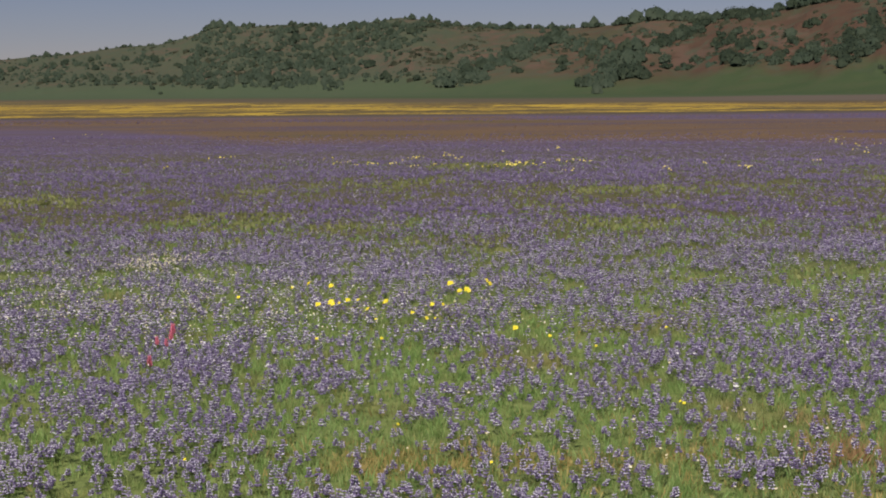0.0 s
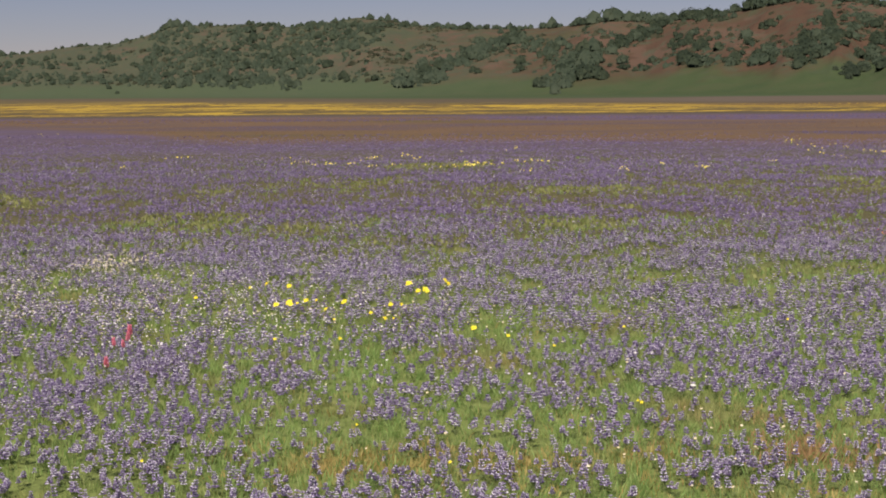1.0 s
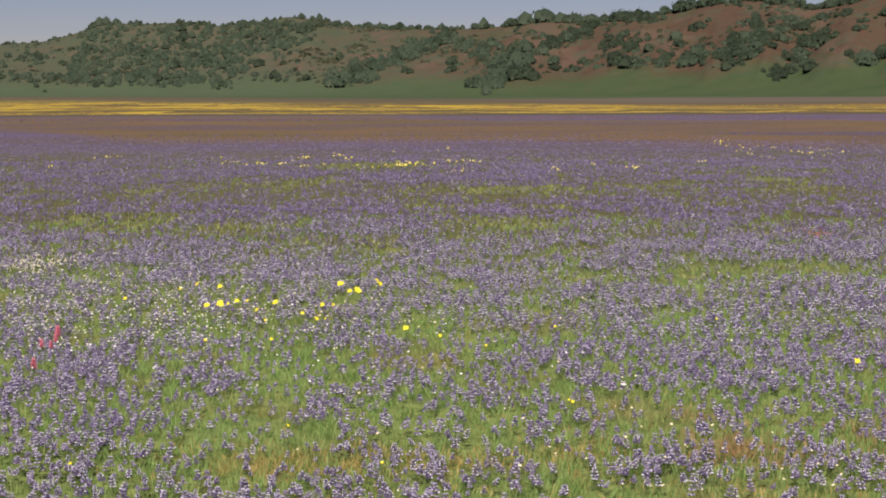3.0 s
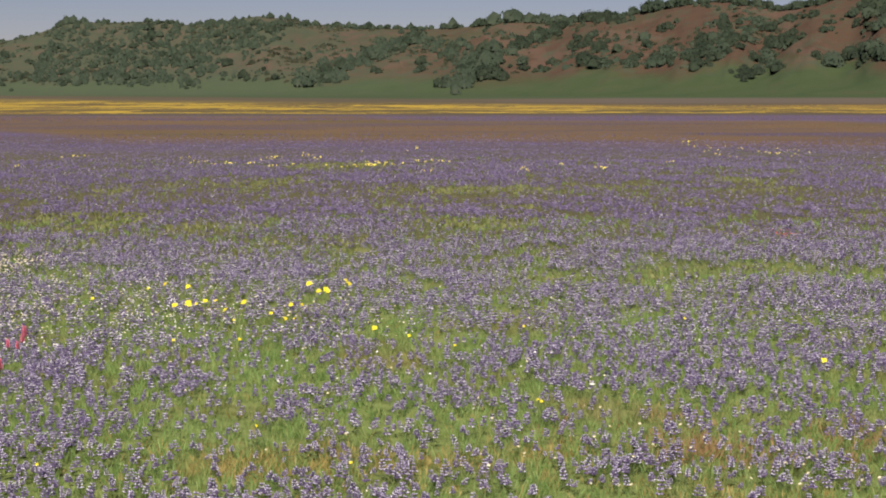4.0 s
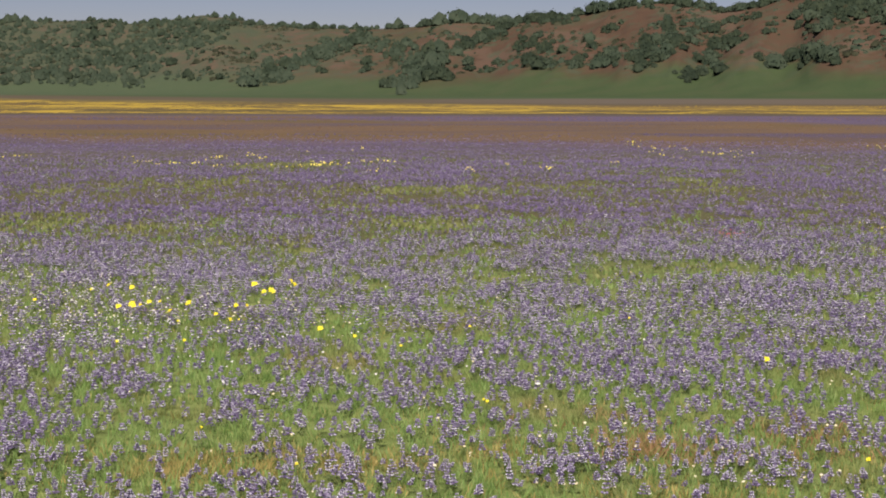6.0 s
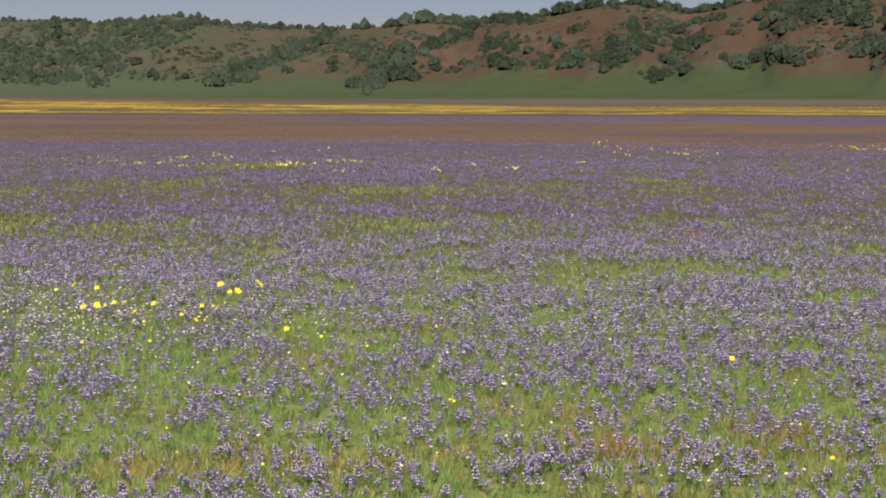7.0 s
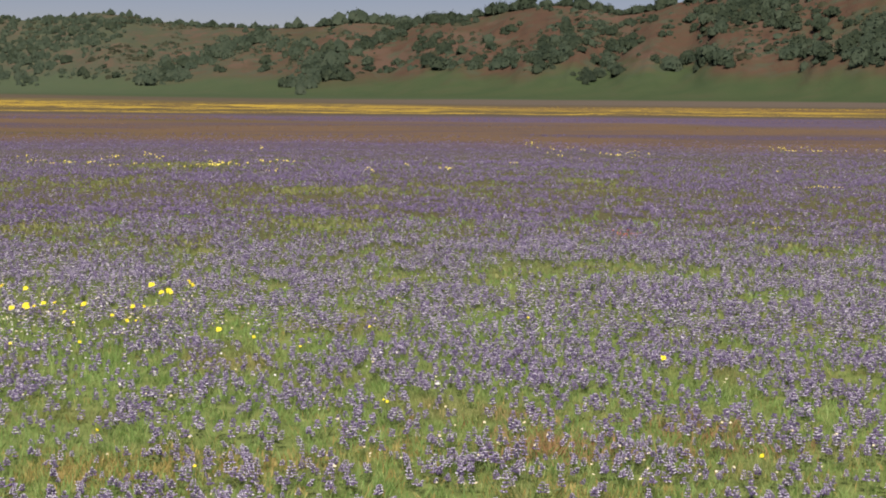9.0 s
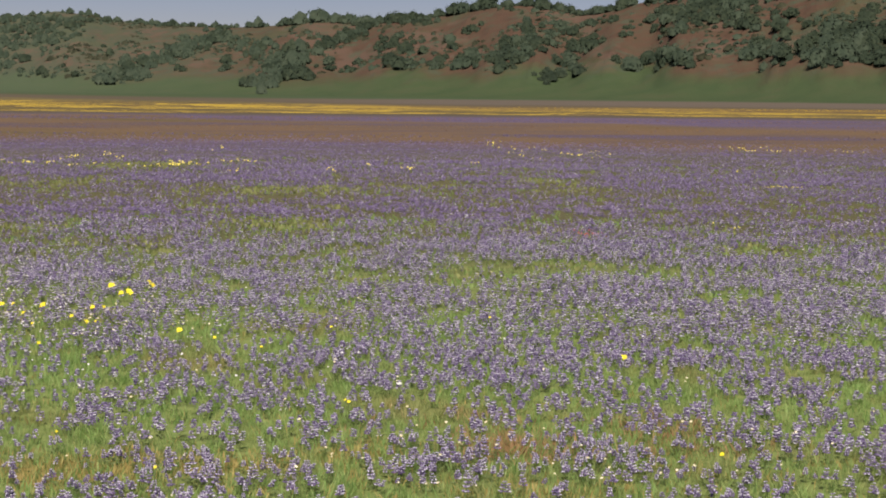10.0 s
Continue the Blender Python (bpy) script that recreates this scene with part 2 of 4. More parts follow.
def hill_ground():
    m, n, l, p = material("hill_ground", 0.95, 0.1)
    geo = n.new("ShaderNodeNewGeometry").outputs["Position"]
    sep = n.new("ShaderNodeSeparateXYZ")
    l.new(geo, sep.inputs[0])
    big = noise_node(n, l, 0.014, 6.0, 0.6)
    mid = noise_node(n, l, 0.07, 6.0, 0.65)
    fine = noise_node(n, l, 0.6, 5.0, 0.7)
    soil = ramp(n, l, mid, [(0.3, (0.070, 0.044, 0.027)), (0.5, (0.090, 0.055, 0.032)), (0.7, (0.070, 0.060, 0.033))])
    grass = ramp(n, l, mid, [(0.3, (0.044, 0.071, 0.027)), (0.55, (0.055, 0.080, 0.031)), (0.75, (0.070, 0.078, 0.036))])
    high = calc(n, l, "ADD", sep.outputs[2], calc(n, l, "MULTIPLY", calc(n, l, "SUBTRACT", big, 0.5), 34.0))
    c = mix(n, l, fade(n, l, high, 5.0, 13.0), grass, soil)
    c = mix(n, l, calc(n, l, "MULTIPLY", fade(n, l, big, 0.54, 0.66), 0.45), c, grass)
    c = mix(n, l, calc(n, l, "MULTIPLY", fade(n, l, fine, 0.5, 0.75), 0.35), c, (0.050, 0.046, 0.028))
    # scrub: a thin scatter on the near slopes, a thick one on the far wooded end
    far_end = fade(n, l, sep.outputs[0], 60.0, -180.0)
    scrub = noise_node(n, l, 0.11, 5.0, 0.7)
    amount = fade(n, l, calc(n, l, "ADD", scrub, calc(n, l, "MULTIPLY", far_end, 0.10)), 0.49, 0.63)
    up = fade(n, l, sep.outputs[2], 4.0, 12.0)
    c = mix(n, l, calc(n, l, "MULTIPLY", far_end, 0.6), c, (0.076, 0.102, 0.054))
    worn = noise_node(n, l, 0.035, 5.0, 0.65, stretch=(1.0, 0.5, 2.0))
    c = mix(n, l, calc(n, l, "MULTIPLY", calc(n, l, "MULTIPLY", fade(n, l, worn, 0.50, 0.58), fade(n, l, sep.outputs[2], 7.0, 14.0)), 0.65), c, (0.118, 0.077, 0.050))
    c = mix(n, l, calc(n, l, "MULTIPLY", calc(n, l, "MULTIPLY", amount, up), 0.72), c, (0.062, 0.078, 0.044))
    l.new(c, p.inputs["Base Color"])
    relief(n, l, p, fine, 0.6, 0.8)
    return m


# ---- number helpers ----
rng = np.random.default_rng(7)


def lattice(ix, iy, seed):
    h = (ix.astype(np.int64) * 374761393 + iy.astype(np.int64) * 668265263 + seed * 1442695041) & 0x7FFFFFFF
    h = ((h ^ (h >> 13)) * 1274126177) & 0x7FFFFFFF
    return ((h ^ (h >> 16)) & 0xFFFF) / 65535.0


def value_noise(x, y, seed=0):
    x, y = np.asarray(x, float), np.asarray(y, float)
    ix, iy = np.floor(x).astype(np.int64), np.floor(y).astype(np.int64)
    fx, fy = x - ix, y - iy
    fx, fy = fx * fx * (3 - 2 * fx), fy * fy * (3 - 2 * fy)
    a, b_ = lattice(ix, iy, seed), lattice(ix + 1, iy, seed)
    c, d = lattice(ix, iy + 1, seed), lattice(ix + 1, iy + 1, seed)
    return (a * (1 - fx) + b_ * fx) * (1 - fy) + (c * (1 - fx) + d * fx) * fy


def fbm(x, y, octaves=4, seed=0):
    total, amp, norm = 0.0, 1.0, 0.0
    for i in range(octaves):
        total = total + amp * value_noise(np.asarray(x) * 2 ** i + 17.3 * i, np.asarray(y) * 2 ** i - 9.1 * i, seed + i)
        norm += amp
        amp *= 0.5
    return total / norm


def smooth(v, lo, hi):
    t = np.clip((np.asarray(v, float) - lo) / (hi - lo), 0, 1)
    return t * t * (3 - 2 * t)


def ground_z(x, y):
    """Low swells of the meadow, dying out with distance."""
    r = np.hypot(x, y)
    return (fbm(np.asarray(x) * 0.5, np.asarray(y) * 0.5, 3, 40) - 0.5) * 0.09 * smooth(90 - r, 0, 60) - 0.01


# ---- mesh helpers ----
def mesh_from(name, verts, faces, mats, slots=None, smooth_shade=False, normals=None):
    me = bpy.data.meshes.new(name)
    verts = np.asarray(verts, np.float32)
    faces = np.asarray(faces, np.int32)
    k = faces.shape[1]
    me.vertices.add(len(verts))
    me.vertices.foreach_set("co", verts.ravel())
    me.loops.add(faces.size)
    me.loops.foreach_set("vertex_index", faces.ravel())
    me.polygons.add(len(faces))
    me.polygons.foreach_set("loop_start", np.arange(0, faces.size, k, dtype=np.int32))
    for m in mats:
        me.materials.append(m)
    if slots is not None:
        me.polygons.foreach_set("material_index", np.asarray(slots, np.int32))
    me.polygons.foreach_set("use_smooth", np.full(len(faces), smooth_shade))
    me.update(calc_edges=True)
    if normals is not None:
        me.normals_split_custom_set_from_vertices(np.asarray(normals, np.float32))
    return me


class Shape:
    """A small triangle template: vertices, triangles and a material slot for each triangle."""

    def __init__(self):
        self.v, self.f, self.s, self.n = [], [], [], []

    def add(self, verts, tris, slot=0):
        k = len(self.v)
        self.v += [tuple(p) for p in verts]
        self.f += [tuple(i + k for i in t) for t in tris]
        self.s += [slot] * len(tris)

    def tube(self, points, radii, sides, slot):
        ring = []
        for (x, y, z), r in zip(points, radii):
            ring.append([(x + r * math.cos(2 * math.pi * i / sides), y + r * math.sin(2 * math.pi * i / sides), z) for i in range(sides)])
        tris = []
        for j in range(len(points) - 1):
            for i in range(sides):
                a, b2 = j * sides + i, j * sides + (i + 1) % sides
                tris += [(a, b2, a + sides), (b2, b2 + sides, a + sides)]
        self.add([p for r in ring for p in r], tris, slot)

    def blade(self, base, tip, width, slot, bend=0.0, twist=0.0):
        """A leaf of four triangles, widest in the middle."""
        b0, t0 = Vector(base), Vector(tip)
        way = t0 - b0
        side = way.cross(Vector((math.sin(twist), math.cos(twist), 0.35)))
        side = side.normalized() * width / 2 if side.length > 1e-9 else Vector((width / 2, 0, 0))
        mid = b0 + way * 0.5 + Vector((0, 0, bend))
        self.add([b0, mid - side, mid + side, t0], [(0, 1, 2), (1, 3, 2)], slot)

    def bud(self, centre, way, length, width, slot, cap_slot=None):
        """A pea-flower: a pointed six-sided body of eight triangles, the upper ones the banner."""
        c, w = Vector(centre), Vector(way).normalized()
        up = Vector((0, 0, 1)) - w * w.z
        up = up.normalized() if up.length > 1e-6 else Vector((1, 0, 0))
        side = w.cross(up)
        m = c + w * length * 0.45
        pts = [c, m + up * width * 0.55, m + side * width * 0.5, m - up * width * 0.45, m - side * width * 0.5, c + w * length]
        self.add(pts, [(0, 2, 1), (0, 1, 4), (0, 3, 2), (0, 4, 3)], slot)
        self.add(pts, [(5, 1, 2), (5, 4, 1)], slot if cap_slot is None else cap_slot)
        self.add(pts, [(5, 2, 3), (5, 3, 4)], slot)

    def arrays(self):
        return np.array(self.v, np.float32), np.array(self.f, np.int32), np.array(self.s, np.int32)

    def mesh(self, name, mats):
        v, f, s = self.arrays()
        return mesh_from(name, v, f, mats, s, bool(self.n), np.array(self.n) if self.n else None)


def scatter(name, shapes, mats, x, y, z, scale, rz, lean=0.12):
    """One mesh of many standing plants; shapes are drawn at random."""
    pick = rng.integers(0, len(shapes), len(x))
    vs, fs, ss, ns, base = [], [], [], [], 0
    for k, sh in enumerate(shapes):
        v, f, s = sh.arrays()
        idx = np.nonzero(pick == k)[0]
        if not len(idx):
            continue
        c, sn = np.cos(rz[idx])[:, None], np.sin(rz[idx])[:, None]
        sc = scale[idx][:, None]
        lx, ly = rng.normal(0, lean, len(idx))[:, None], rng.normal(0, lean, len(idx))[:, None]
        px = (v[None, :, 0] * c - v[None, :, 1] * sn) * sc
        py = (v[None, :, 0] * sn + v[None, :, 1] * c) * sc
        pz = v[None, :, 2] * sc
        out = np.stack([px + pz * lx + x[idx][:, None], py + pz * ly + y[idx][:, None], pz + z[idx][:, None]], 2)
        vs.append(out.reshape(-1, 3))
        if sh.n:
            q = np.array(sh.n, np.float32)
            turned = np.stack([q[None, :, 0] * c - q[None, :, 1] * sn, q[None, :, 0] * sn + q[None, :, 1] * c, q[None, :, 2] + 0 * c], 2)
            ns.append(turned.reshape(-1, 3))
        fs.append((f[None] + (np.arange(len(idx)) * len(v))[:, None, None] + base).reshape(-1, 3))
        ss.append(np.tile(s, len(idx)))
        base += len(idx) * len(v)
    me = mesh_from(name, np.concatenate(vs), np.concatenate(fs), mats, np.concatenate(ss), bool(ns), np.concatenate(ns) if ns else None)
    return new(name, me)


def part(name, me, parent, label=""):
    ob = new(name, me)
    ob.parent = parent
    if label:
        tagged(ob, label)
    return ob


def sector(n, r0, r1, half=25.5):
    """n places spread evenly over the ring sector that the pan sweeps."""
    r = np.sqrt(rng.uniform(r0 * r0, r1 * r1, n))
    a = np.radians(rng.uniform(-half, half, n))
    return r * np.sin(a), r * np.cos(a)


# ---- ground and hills ----
def build_ground():
    radii = np.concatenate([[0.0], np.geomspace(0.8, 60, 90), np.geomspace(66, 4600, 40)])
    n_az = 288
    az = np.linspace(0, 2 * math.pi, n_az, endpoint=False)
    R, A = np.meshgrid(radii[1:], az, indexing="ij")
    X, Y = R * np.sin(A), R * np.cos(A)
    Z = ground_z(X, Y)
    v = np.concatenate([[[0, 0, float(ground_z(0.0, 0.0))]], np.stack([X, Y, Z], 2).reshape(-1, 3)])
    j, i = np.meshgrid(np.arange(len(radii) - 2), np.arange(n_az), indexing="ij")
    a, b2 = 1 + j * n_az + i, 1 + j * n_az + (i + 1) % n_az
    quads = np.stack([a, a + n_az, b2 + n_az, b2], 2).reshape(-1, 4)
    tris = np.concatenate([quads[:, [0, 1, 2]], quads[:, [0, 2, 3]]])
    i = np.arange(n_az)
    fan = np.stack([np.zeros(n_az, int), 1 + i, 1 + (i + 1) % n_az], 1)
    me = mesh_from("ground", v, np.concatenate([fan, tris])[:, ::-1], [meadow_ground()], None, True)
    tagged(new("ground", me), "flat meadow of grass crossed by belts of wildflowers", "ground", kind="structure")


# crest of the range: bearing and height above the horizon, degrees
CREST_A = [-34, -27, -23.2, -22.0, -20.5, -19.0, -17.2, -16.1, -15.1, -13.5, -11.6, -10.8, -9.6, -8.1, -7.0, -5.7, -4.2, -1.8, -0.7, 0.4, 1.6, 4.0, 5.8, 6.9, 8.2, 9.5, 10.6, 11.7, 12.7, 13.8, 15.5, 17.6, 20.1, 23.1, 34]
CREST_E = [1.1, 1.3, 1.40, 1.52, 1.62, 1.84, 1.97, 2.28, 2.66, 2.64, 2.74, 2.58, 2.70, 2.93, 2.82, 2.62, 2.49, 2.45, 2.48, 2.58, 2.72, 2.74, 2.92, 3.10, 3.32, 3.46, 3.38, 3.10, 3.18, 3.48, 3.82, 4.08, 4.35, 4.66, 5.0]


def foot(a):
    return 620.0 * np.exp(-0.020 * np.asarray(a, float)) * (1 + 0.03 * (fbm(np.asarray(a) * 0.28 + 50, 0.5 + 0 * np.asarray(a), 3, 5) - 0.5))


def hill_z(a, s):
    """Height of the range at a bearing and a fraction s of the way from its foot to its crest."""
    a, s = np.asarray(a, float), np.asarray(s, float)
    r0 = foot(a)
    crest = 1.35 + r0 * 1.42 * np.tan(np.radians(np.interp(a, CREST_A, CREST_E)))
    up = np.clip(s, 0, 1)
    rise = 0.62 * up ** 1.7 + 0.38 * smooth(up, 0.05, 1.0)
    z = crest * rise
    # spurs that come down towards the plain, leaning with the slope
    q = a * 0.34 - up * 1.15
    ridge = 1 - np.abs(2 * fbm(q, 0.35 * a + 3, 2, 11) - 1) * 2
    z = z + crest * 0.10 * ridge * np.clip(4 * up * (1 - up), 0, 1) * smooth(up, 0.08, 0.4)
    z = z + crest * 0.04 * (fbm(a * 2.4, up * 7, 3, 21) - 0.5) * smooth(up, 0.1, 0.4) * smooth(1 - up, 0, 0.12)
    back = np.clip(s - 1, 0, None)
    return z * (1 - 0.9 * back) - 0.6 * (s <= 0)


def hill_point(a, s):
    r = foot(a) * (1 + 0.42 * s)
    return r * np.sin(np.radians(a)), r * np.cos(np.radians(a)), hill_z(a, s)


def build_hills():
    A, S = np.meshgrid(np.linspace(-34, 34, 480), np.concatenate([[-0.02], np.linspace(0, 1, 90), np.linspace(1.06, 1.8, 8)]), indexing="ij")
    x, y, z = hill_point(A, S)
    n, k = A.shape
    v = np.stack([x, y, z], 2).reshape(-1, 3)
    i, j = np.meshgrid(np.arange(n - 1), np.arange(k - 1), indexing="ij")
    a = i * k + j
    quads = np.stack([a, a + k, a + k + 1, a + 1], 2).reshape(-1, 4)
    me = mesh_from("hills", v, quads, [hill_ground()], None, True)
    tagged(new("hills", me), "range of rounded hills with red-brown soil and green feet", "hill", kind="structure")


def slope_at(a, el):
    """The fraction s at which the slope is seen at that height above the horizon from the meadow."""
    s = np.linspace(0, 1, 160)
    x, y, z = hill_point(np.full(160, a), s)
    seen = np.degrees(np.arctan2(z - 1.35, np.hypot(x, y)))
    hit = np.nonzero(seen >= el)[0]
    return float(s[hit[0]]) if len(hit) else 0.985


build_ground()
build_hills()


# ---- oaks on the hills ----
def ball(level):
    bm = bmesh.new()
    bmesh.ops.create_icosphere(bm, subdivisions=level, radius=1.0)
    out = [v.co.copy() for v in bm.verts], [tuple(v.index for v in f.verts) for f in bm.faces]
    bm.free()
    return out


BALLS = {1: ball(1), 2: ball(2)}


def crown_shape(r, tufts, seed, level):
    """A crown about 8 m tall: overlapping leafy masses of uneven outline, with loose tufts that break the edge."""
    sh, g = Shape(), np.random.default_rng(seed)
    off = Vector((g.uniform(0, 50), g.uniform(0, 50), 0))
    wide, tall = g.uniform(2.6, 3.4), g.uniform(2.1, 2.8)
    lobes = [(0.0, 0.0, 2.0, wide, tall * 1.3)]
    for i in range(4):
        a, q = 6.283 * (i + g.uniform(-0.3, 0.3)) / 4, g.uniform(1.0, 2.1)
        lobes.append((q * math.cos(a), q * math.sin(a), g.uniform(1.2, 2.6), wide * g.uniform(0.5, 0.75), g.uniform(1.3, 2.3)))

    def skin(lobe, w):
        lx, ly, lz, lr, lh = lobe
        lh = lh if w.z > 0 else 3.0
        k = 0.82 + 0.42 * noise.noise(w * 1.6 + off) + 0.22 * noise.noise(w * 3.8 + off)
        return Vector((lx + w.x * lr * k, ly + w.y * lr * k, lz + w.z * lh * k))

    for i, lobe in enumerate(lobes):
        pts, tris = BALLS[level if i == 0 else 1]
        body = [skin(lobe, p) for p in pts]
        sh.add([(p.x, p.y, max(p.z, -1.8)) for p in body], tris, 0)
    for i in range(tufts):
        w = Vector(g.normal(0, 1, 3)).normalized()
        c = skin(lobes[i % 5], w) + w * g.uniform(-0.05, 0.32 if i % 3 else 0.75)
        c.z = max(c.z, -0.3)
        u = w.orthogonal().normalized()
        t = w.cross(u)
        turn = g.uniform(0, 6.28)
        u, t = u * math.cos(turn) + t * math.sin(turn), t * math.cos(turn) - u * math.sin(turn)
        k = r * g.uniform(0.5, 1.3)
        sh.add([c - u * k, c + t * k * 0.7 + w * 0.15, c + u * k, c - t * k * 0.7 - w * 0.1], [(0, 2, 1), (0, 3, 2)], 0)
    # leaves catch the light as the crown's round surface does, with some unevenness
    for p in sh.v:
        way = Vector(p) - Vector((0, 0, -6.0)) + Vector(g.normal(0, 1.2, 3))
        sh.n.append(tuple(way.normalized()))
    return sh


def trunk_shape(seed):
    sh, g = Shape(), np.random.default_rng(seed)
    sh.tube([(0, 0, -0.6), (0.05, 0, 1.2), (0.1, 0.05, 3.0), (0.1, 0.1, 4.6)], [0.38, 0.28, 0.2, 0.08], 6, 0)
    for i in range(4):
        a = i * 1.6 + g.uniform(-0.4, 0.4)
        sh.tube([(0.05, 0, 1.7 + 0.3 * i), (1.0 * math.cos(a), 1.0 * math.sin(a), 3.0 + 0.3 * i), (1.9 * math.cos(a), 1.9 * math.sin(a), 4.2 + 0.3 * i)], [0.15, 0.1, 0.03], 4, 0)
    return sh


# rows: bearing and height of one end, of the other end, spread in both (degrees), number, size
WOODS_A = [
    (-23.0, 0.79, -17.2, 0.58, 0.22, 0.18, 34, 0.9), (-22.8, 1.13, -17.2, 1.33, 0.22, 0.13, 26, 0.9), (-16.8, 0.54, -10.3, 0.45, 0.22, 0.13, 46, 1.0),
    (-16.3, 1.01, -9.6, 1.1, 0.22, 0.22, 60, 1.0), (-15.9, 1.6, -8.3, 1.68, 0.22, 0.2, 52, 1.0), (-15.9, 2.24, -7.0, 2.24, 0.22, 0.2, 56, 1.0),
    (-15.5, 2.59, -14.6, 2.67, 0.09, 0.04, 9, 1.15), (-10.5, 2.59, -5.7, 2.58, 0.07, 0.03, 30, 0.8), (-6.6, 0.38, -4.8, 0.54, 0.13, 0.11, 16, 1.15),
    (-5.5, 0.76, -3.3, 1.45, 0.13, 0.15, 22, 1.1), (-3.5, 1.58, -1.8, 2.13, 0.18, 0.15, 22, 1.05), (-1.7, 1.78, 0.0, 1.43, 0.18, 0.18, 14, 1.0),
]
WOODS_B = [
    (-1.0, 0.31, -0.0, 0.31, 0.11, 0.11, 9, 1.3), (-0.3, 0.78, 1.2, 1.27, 0.2, 0.22, 18, 1.4), (0.6, 0.56, 1.4, 0.56, 0.11, 0.07, 6, 1.4),
    (1.4, 1.46, 3.6, 2.47, 0.13, 0.11, 20, 1.1), (3.0, 2.73, 6.0, 2.73, 0.09, 0.09, 30, 1.0), (3.8, 1.7, 5.5, 1.98, 0.18, 0.26, 16, 1.0),
    (4.5, 1.01, 5.4, 1.01, 0.11, 0.09, 6, 1.3), (4.5, 2.82, 6.0, 2.95, 0.07, 0.04, 10, 1.0), (7.0, 1.05, 8.6, 1.49, 0.18, 0.15, 12, 1.3),
    (8.8, 1.28, 10.4, 1.93, 0.18, 0.22, 20, 1.15), (8.8, 1.92, 13.1, 2.87, 0.11, 0.11, 24, 1.0), (10.3, 0.58, 11.7, 1.02, 0.13, 0.15, 14, 1.2),
]
WOODS_C = [
    (11.0, 1.45, 12.5, 1.99, 0.18, 0.22, 14, 1.1), (14.2, 3.55, 22.9, 3.95, 0.18, 0.11, 30, 1.2), (14.6, 2.44, 15.8, 2.35, 0.11, 0.07, 7, 1.1),
    (14.7, 1.37, 15.7, 1.2, 0.15, 0.18, 10, 1.4), (14.7, 3.08, 18.3, 2.68, 0.18, 0.18, 34, 1.3), (16.2, 3.41, 18.3, 3.31, 0.18, 0.13, 18, 1.3),
    (18.1, 1.79, 19.6, 1.78, 0.18, 0.31, 16, 1.2), (20.3, 1.44, 23.2, 1.35, 0.18, 0.18, 20, 1.5), (20.8, 1.95, 23.2, 2.06, 0.18, 0.22, 26, 1.5),
]
TREES_A = [
    (-23.0, 1.29, -16.2, 2.2, 0.04, 0.02, 30, 0.8), (-14.2, 2.65, -10.9, 2.64, 0.07, 0.02, 18, 0.8), (-9.7, 0.65, -8.2, 0.51, 0.11, 0.09, 8, 1.0),
    (-7.9, 0.95, -7.2, 0.66, 0.13, 0.11, 5, 1.1), (-6.9, 1.25, -6.1, 1.29, 0.13, 0.13, 7, 1.1), (-6.6, 1.51, -2.7, 1.83, 0.07, 0.07, 6, 0.7),
    (-4.1, 2.49, -2.7, 2.48, 0.07, 0.02, 11, 0.85), (-3.6, 0.8, -3.4, 0.65, 0.09, 0.09, 3, 1.2), (-2.1, 1.05, -1.7, 0.88, 0.11, 0.09, 4, 1.1),
    (-1.4, 0.23, -1.0, 0.14, 0.11, 0.04, 2, 0.9), (-0.8, 2.47, 2.6, 2.82, 0.07, 0.03, 22, 0.85), (0.5, 2.33, 0.8, 2.37, 0.09, 0.04, 3, 0.9),
]
TREES_B = [
    (1.8, 1.12, 2.4, 0.9, 0.13, 0.2, 6, 1.2), (2.6, 0.81, 3.0, 0.77, 0.09, 0.09, 3, 1.1), (3.2, 1.19, 3.5, 1.11, 0.11, 0.18, 4, 1.0),
    (5.5, 1.56, 7.1, 1.75, 0.18, 0.31, 8, 0.9), (6.0, 1.18, 6.7, 1.23, 0.11, 0.18, 4, 1.1), (6.2, 1.09, 6.4, 1.08, 0.09, 0.07, 3, 1.2),
    (6.2, 3.08, 8.2, 3.34, 0.07, 0.04, 12, 1.0), (7.1, 2.42, 8.3, 2.4, 0.18, 0.13, 9, 1.0), (8.2, 3.34, 11.2, 3.3, 0.09, 0.07, 14, 1.0),
    (9.2, 2.53, 10.0, 2.49, 0.11, 0.07, 5, 1.0), (9.2, 2.96, 10.4, 2.96, 0.18, 0.13, 5, 0.8), (11.4, 3.13, 14.0, 3.42, 0.09, 0.07, 16, 1.0),
]
TREES_C = [
    (13.0, 1.28, 13.4, 1.24, 0.09, 0.07, 3, 1.3), (13.1, 2.1, 14.0, 2.27, 0.13, 0.11, 6, 1.0), (13.2, 2.57, 14.7, 2.86, 0.13, 0.09, 9, 1.0),
    (13.8, 1.24, 14.4, 1.24, 0.11, 0.09, 4, 1.3), (16.0, 1.07, 16.1, 1.07, 0.02, 0.02, 1, 1.2), (18.6, 1.49, 19.2, 1.49, 0.09, 0.04, 3, 1.2),
    (18.8, 2.76, 20.1, 2.91, 0.18, 0.18, 9, 1.1), (20.3, 2.83, 23.1, 3.01, 0.18, 0.22, 18, 1.2),
]
WOODS_ROWS = WOODS_A + WOODS_B + WOODS_C
TREES_ROWS = TREES_A + TREES_B + TREES_C


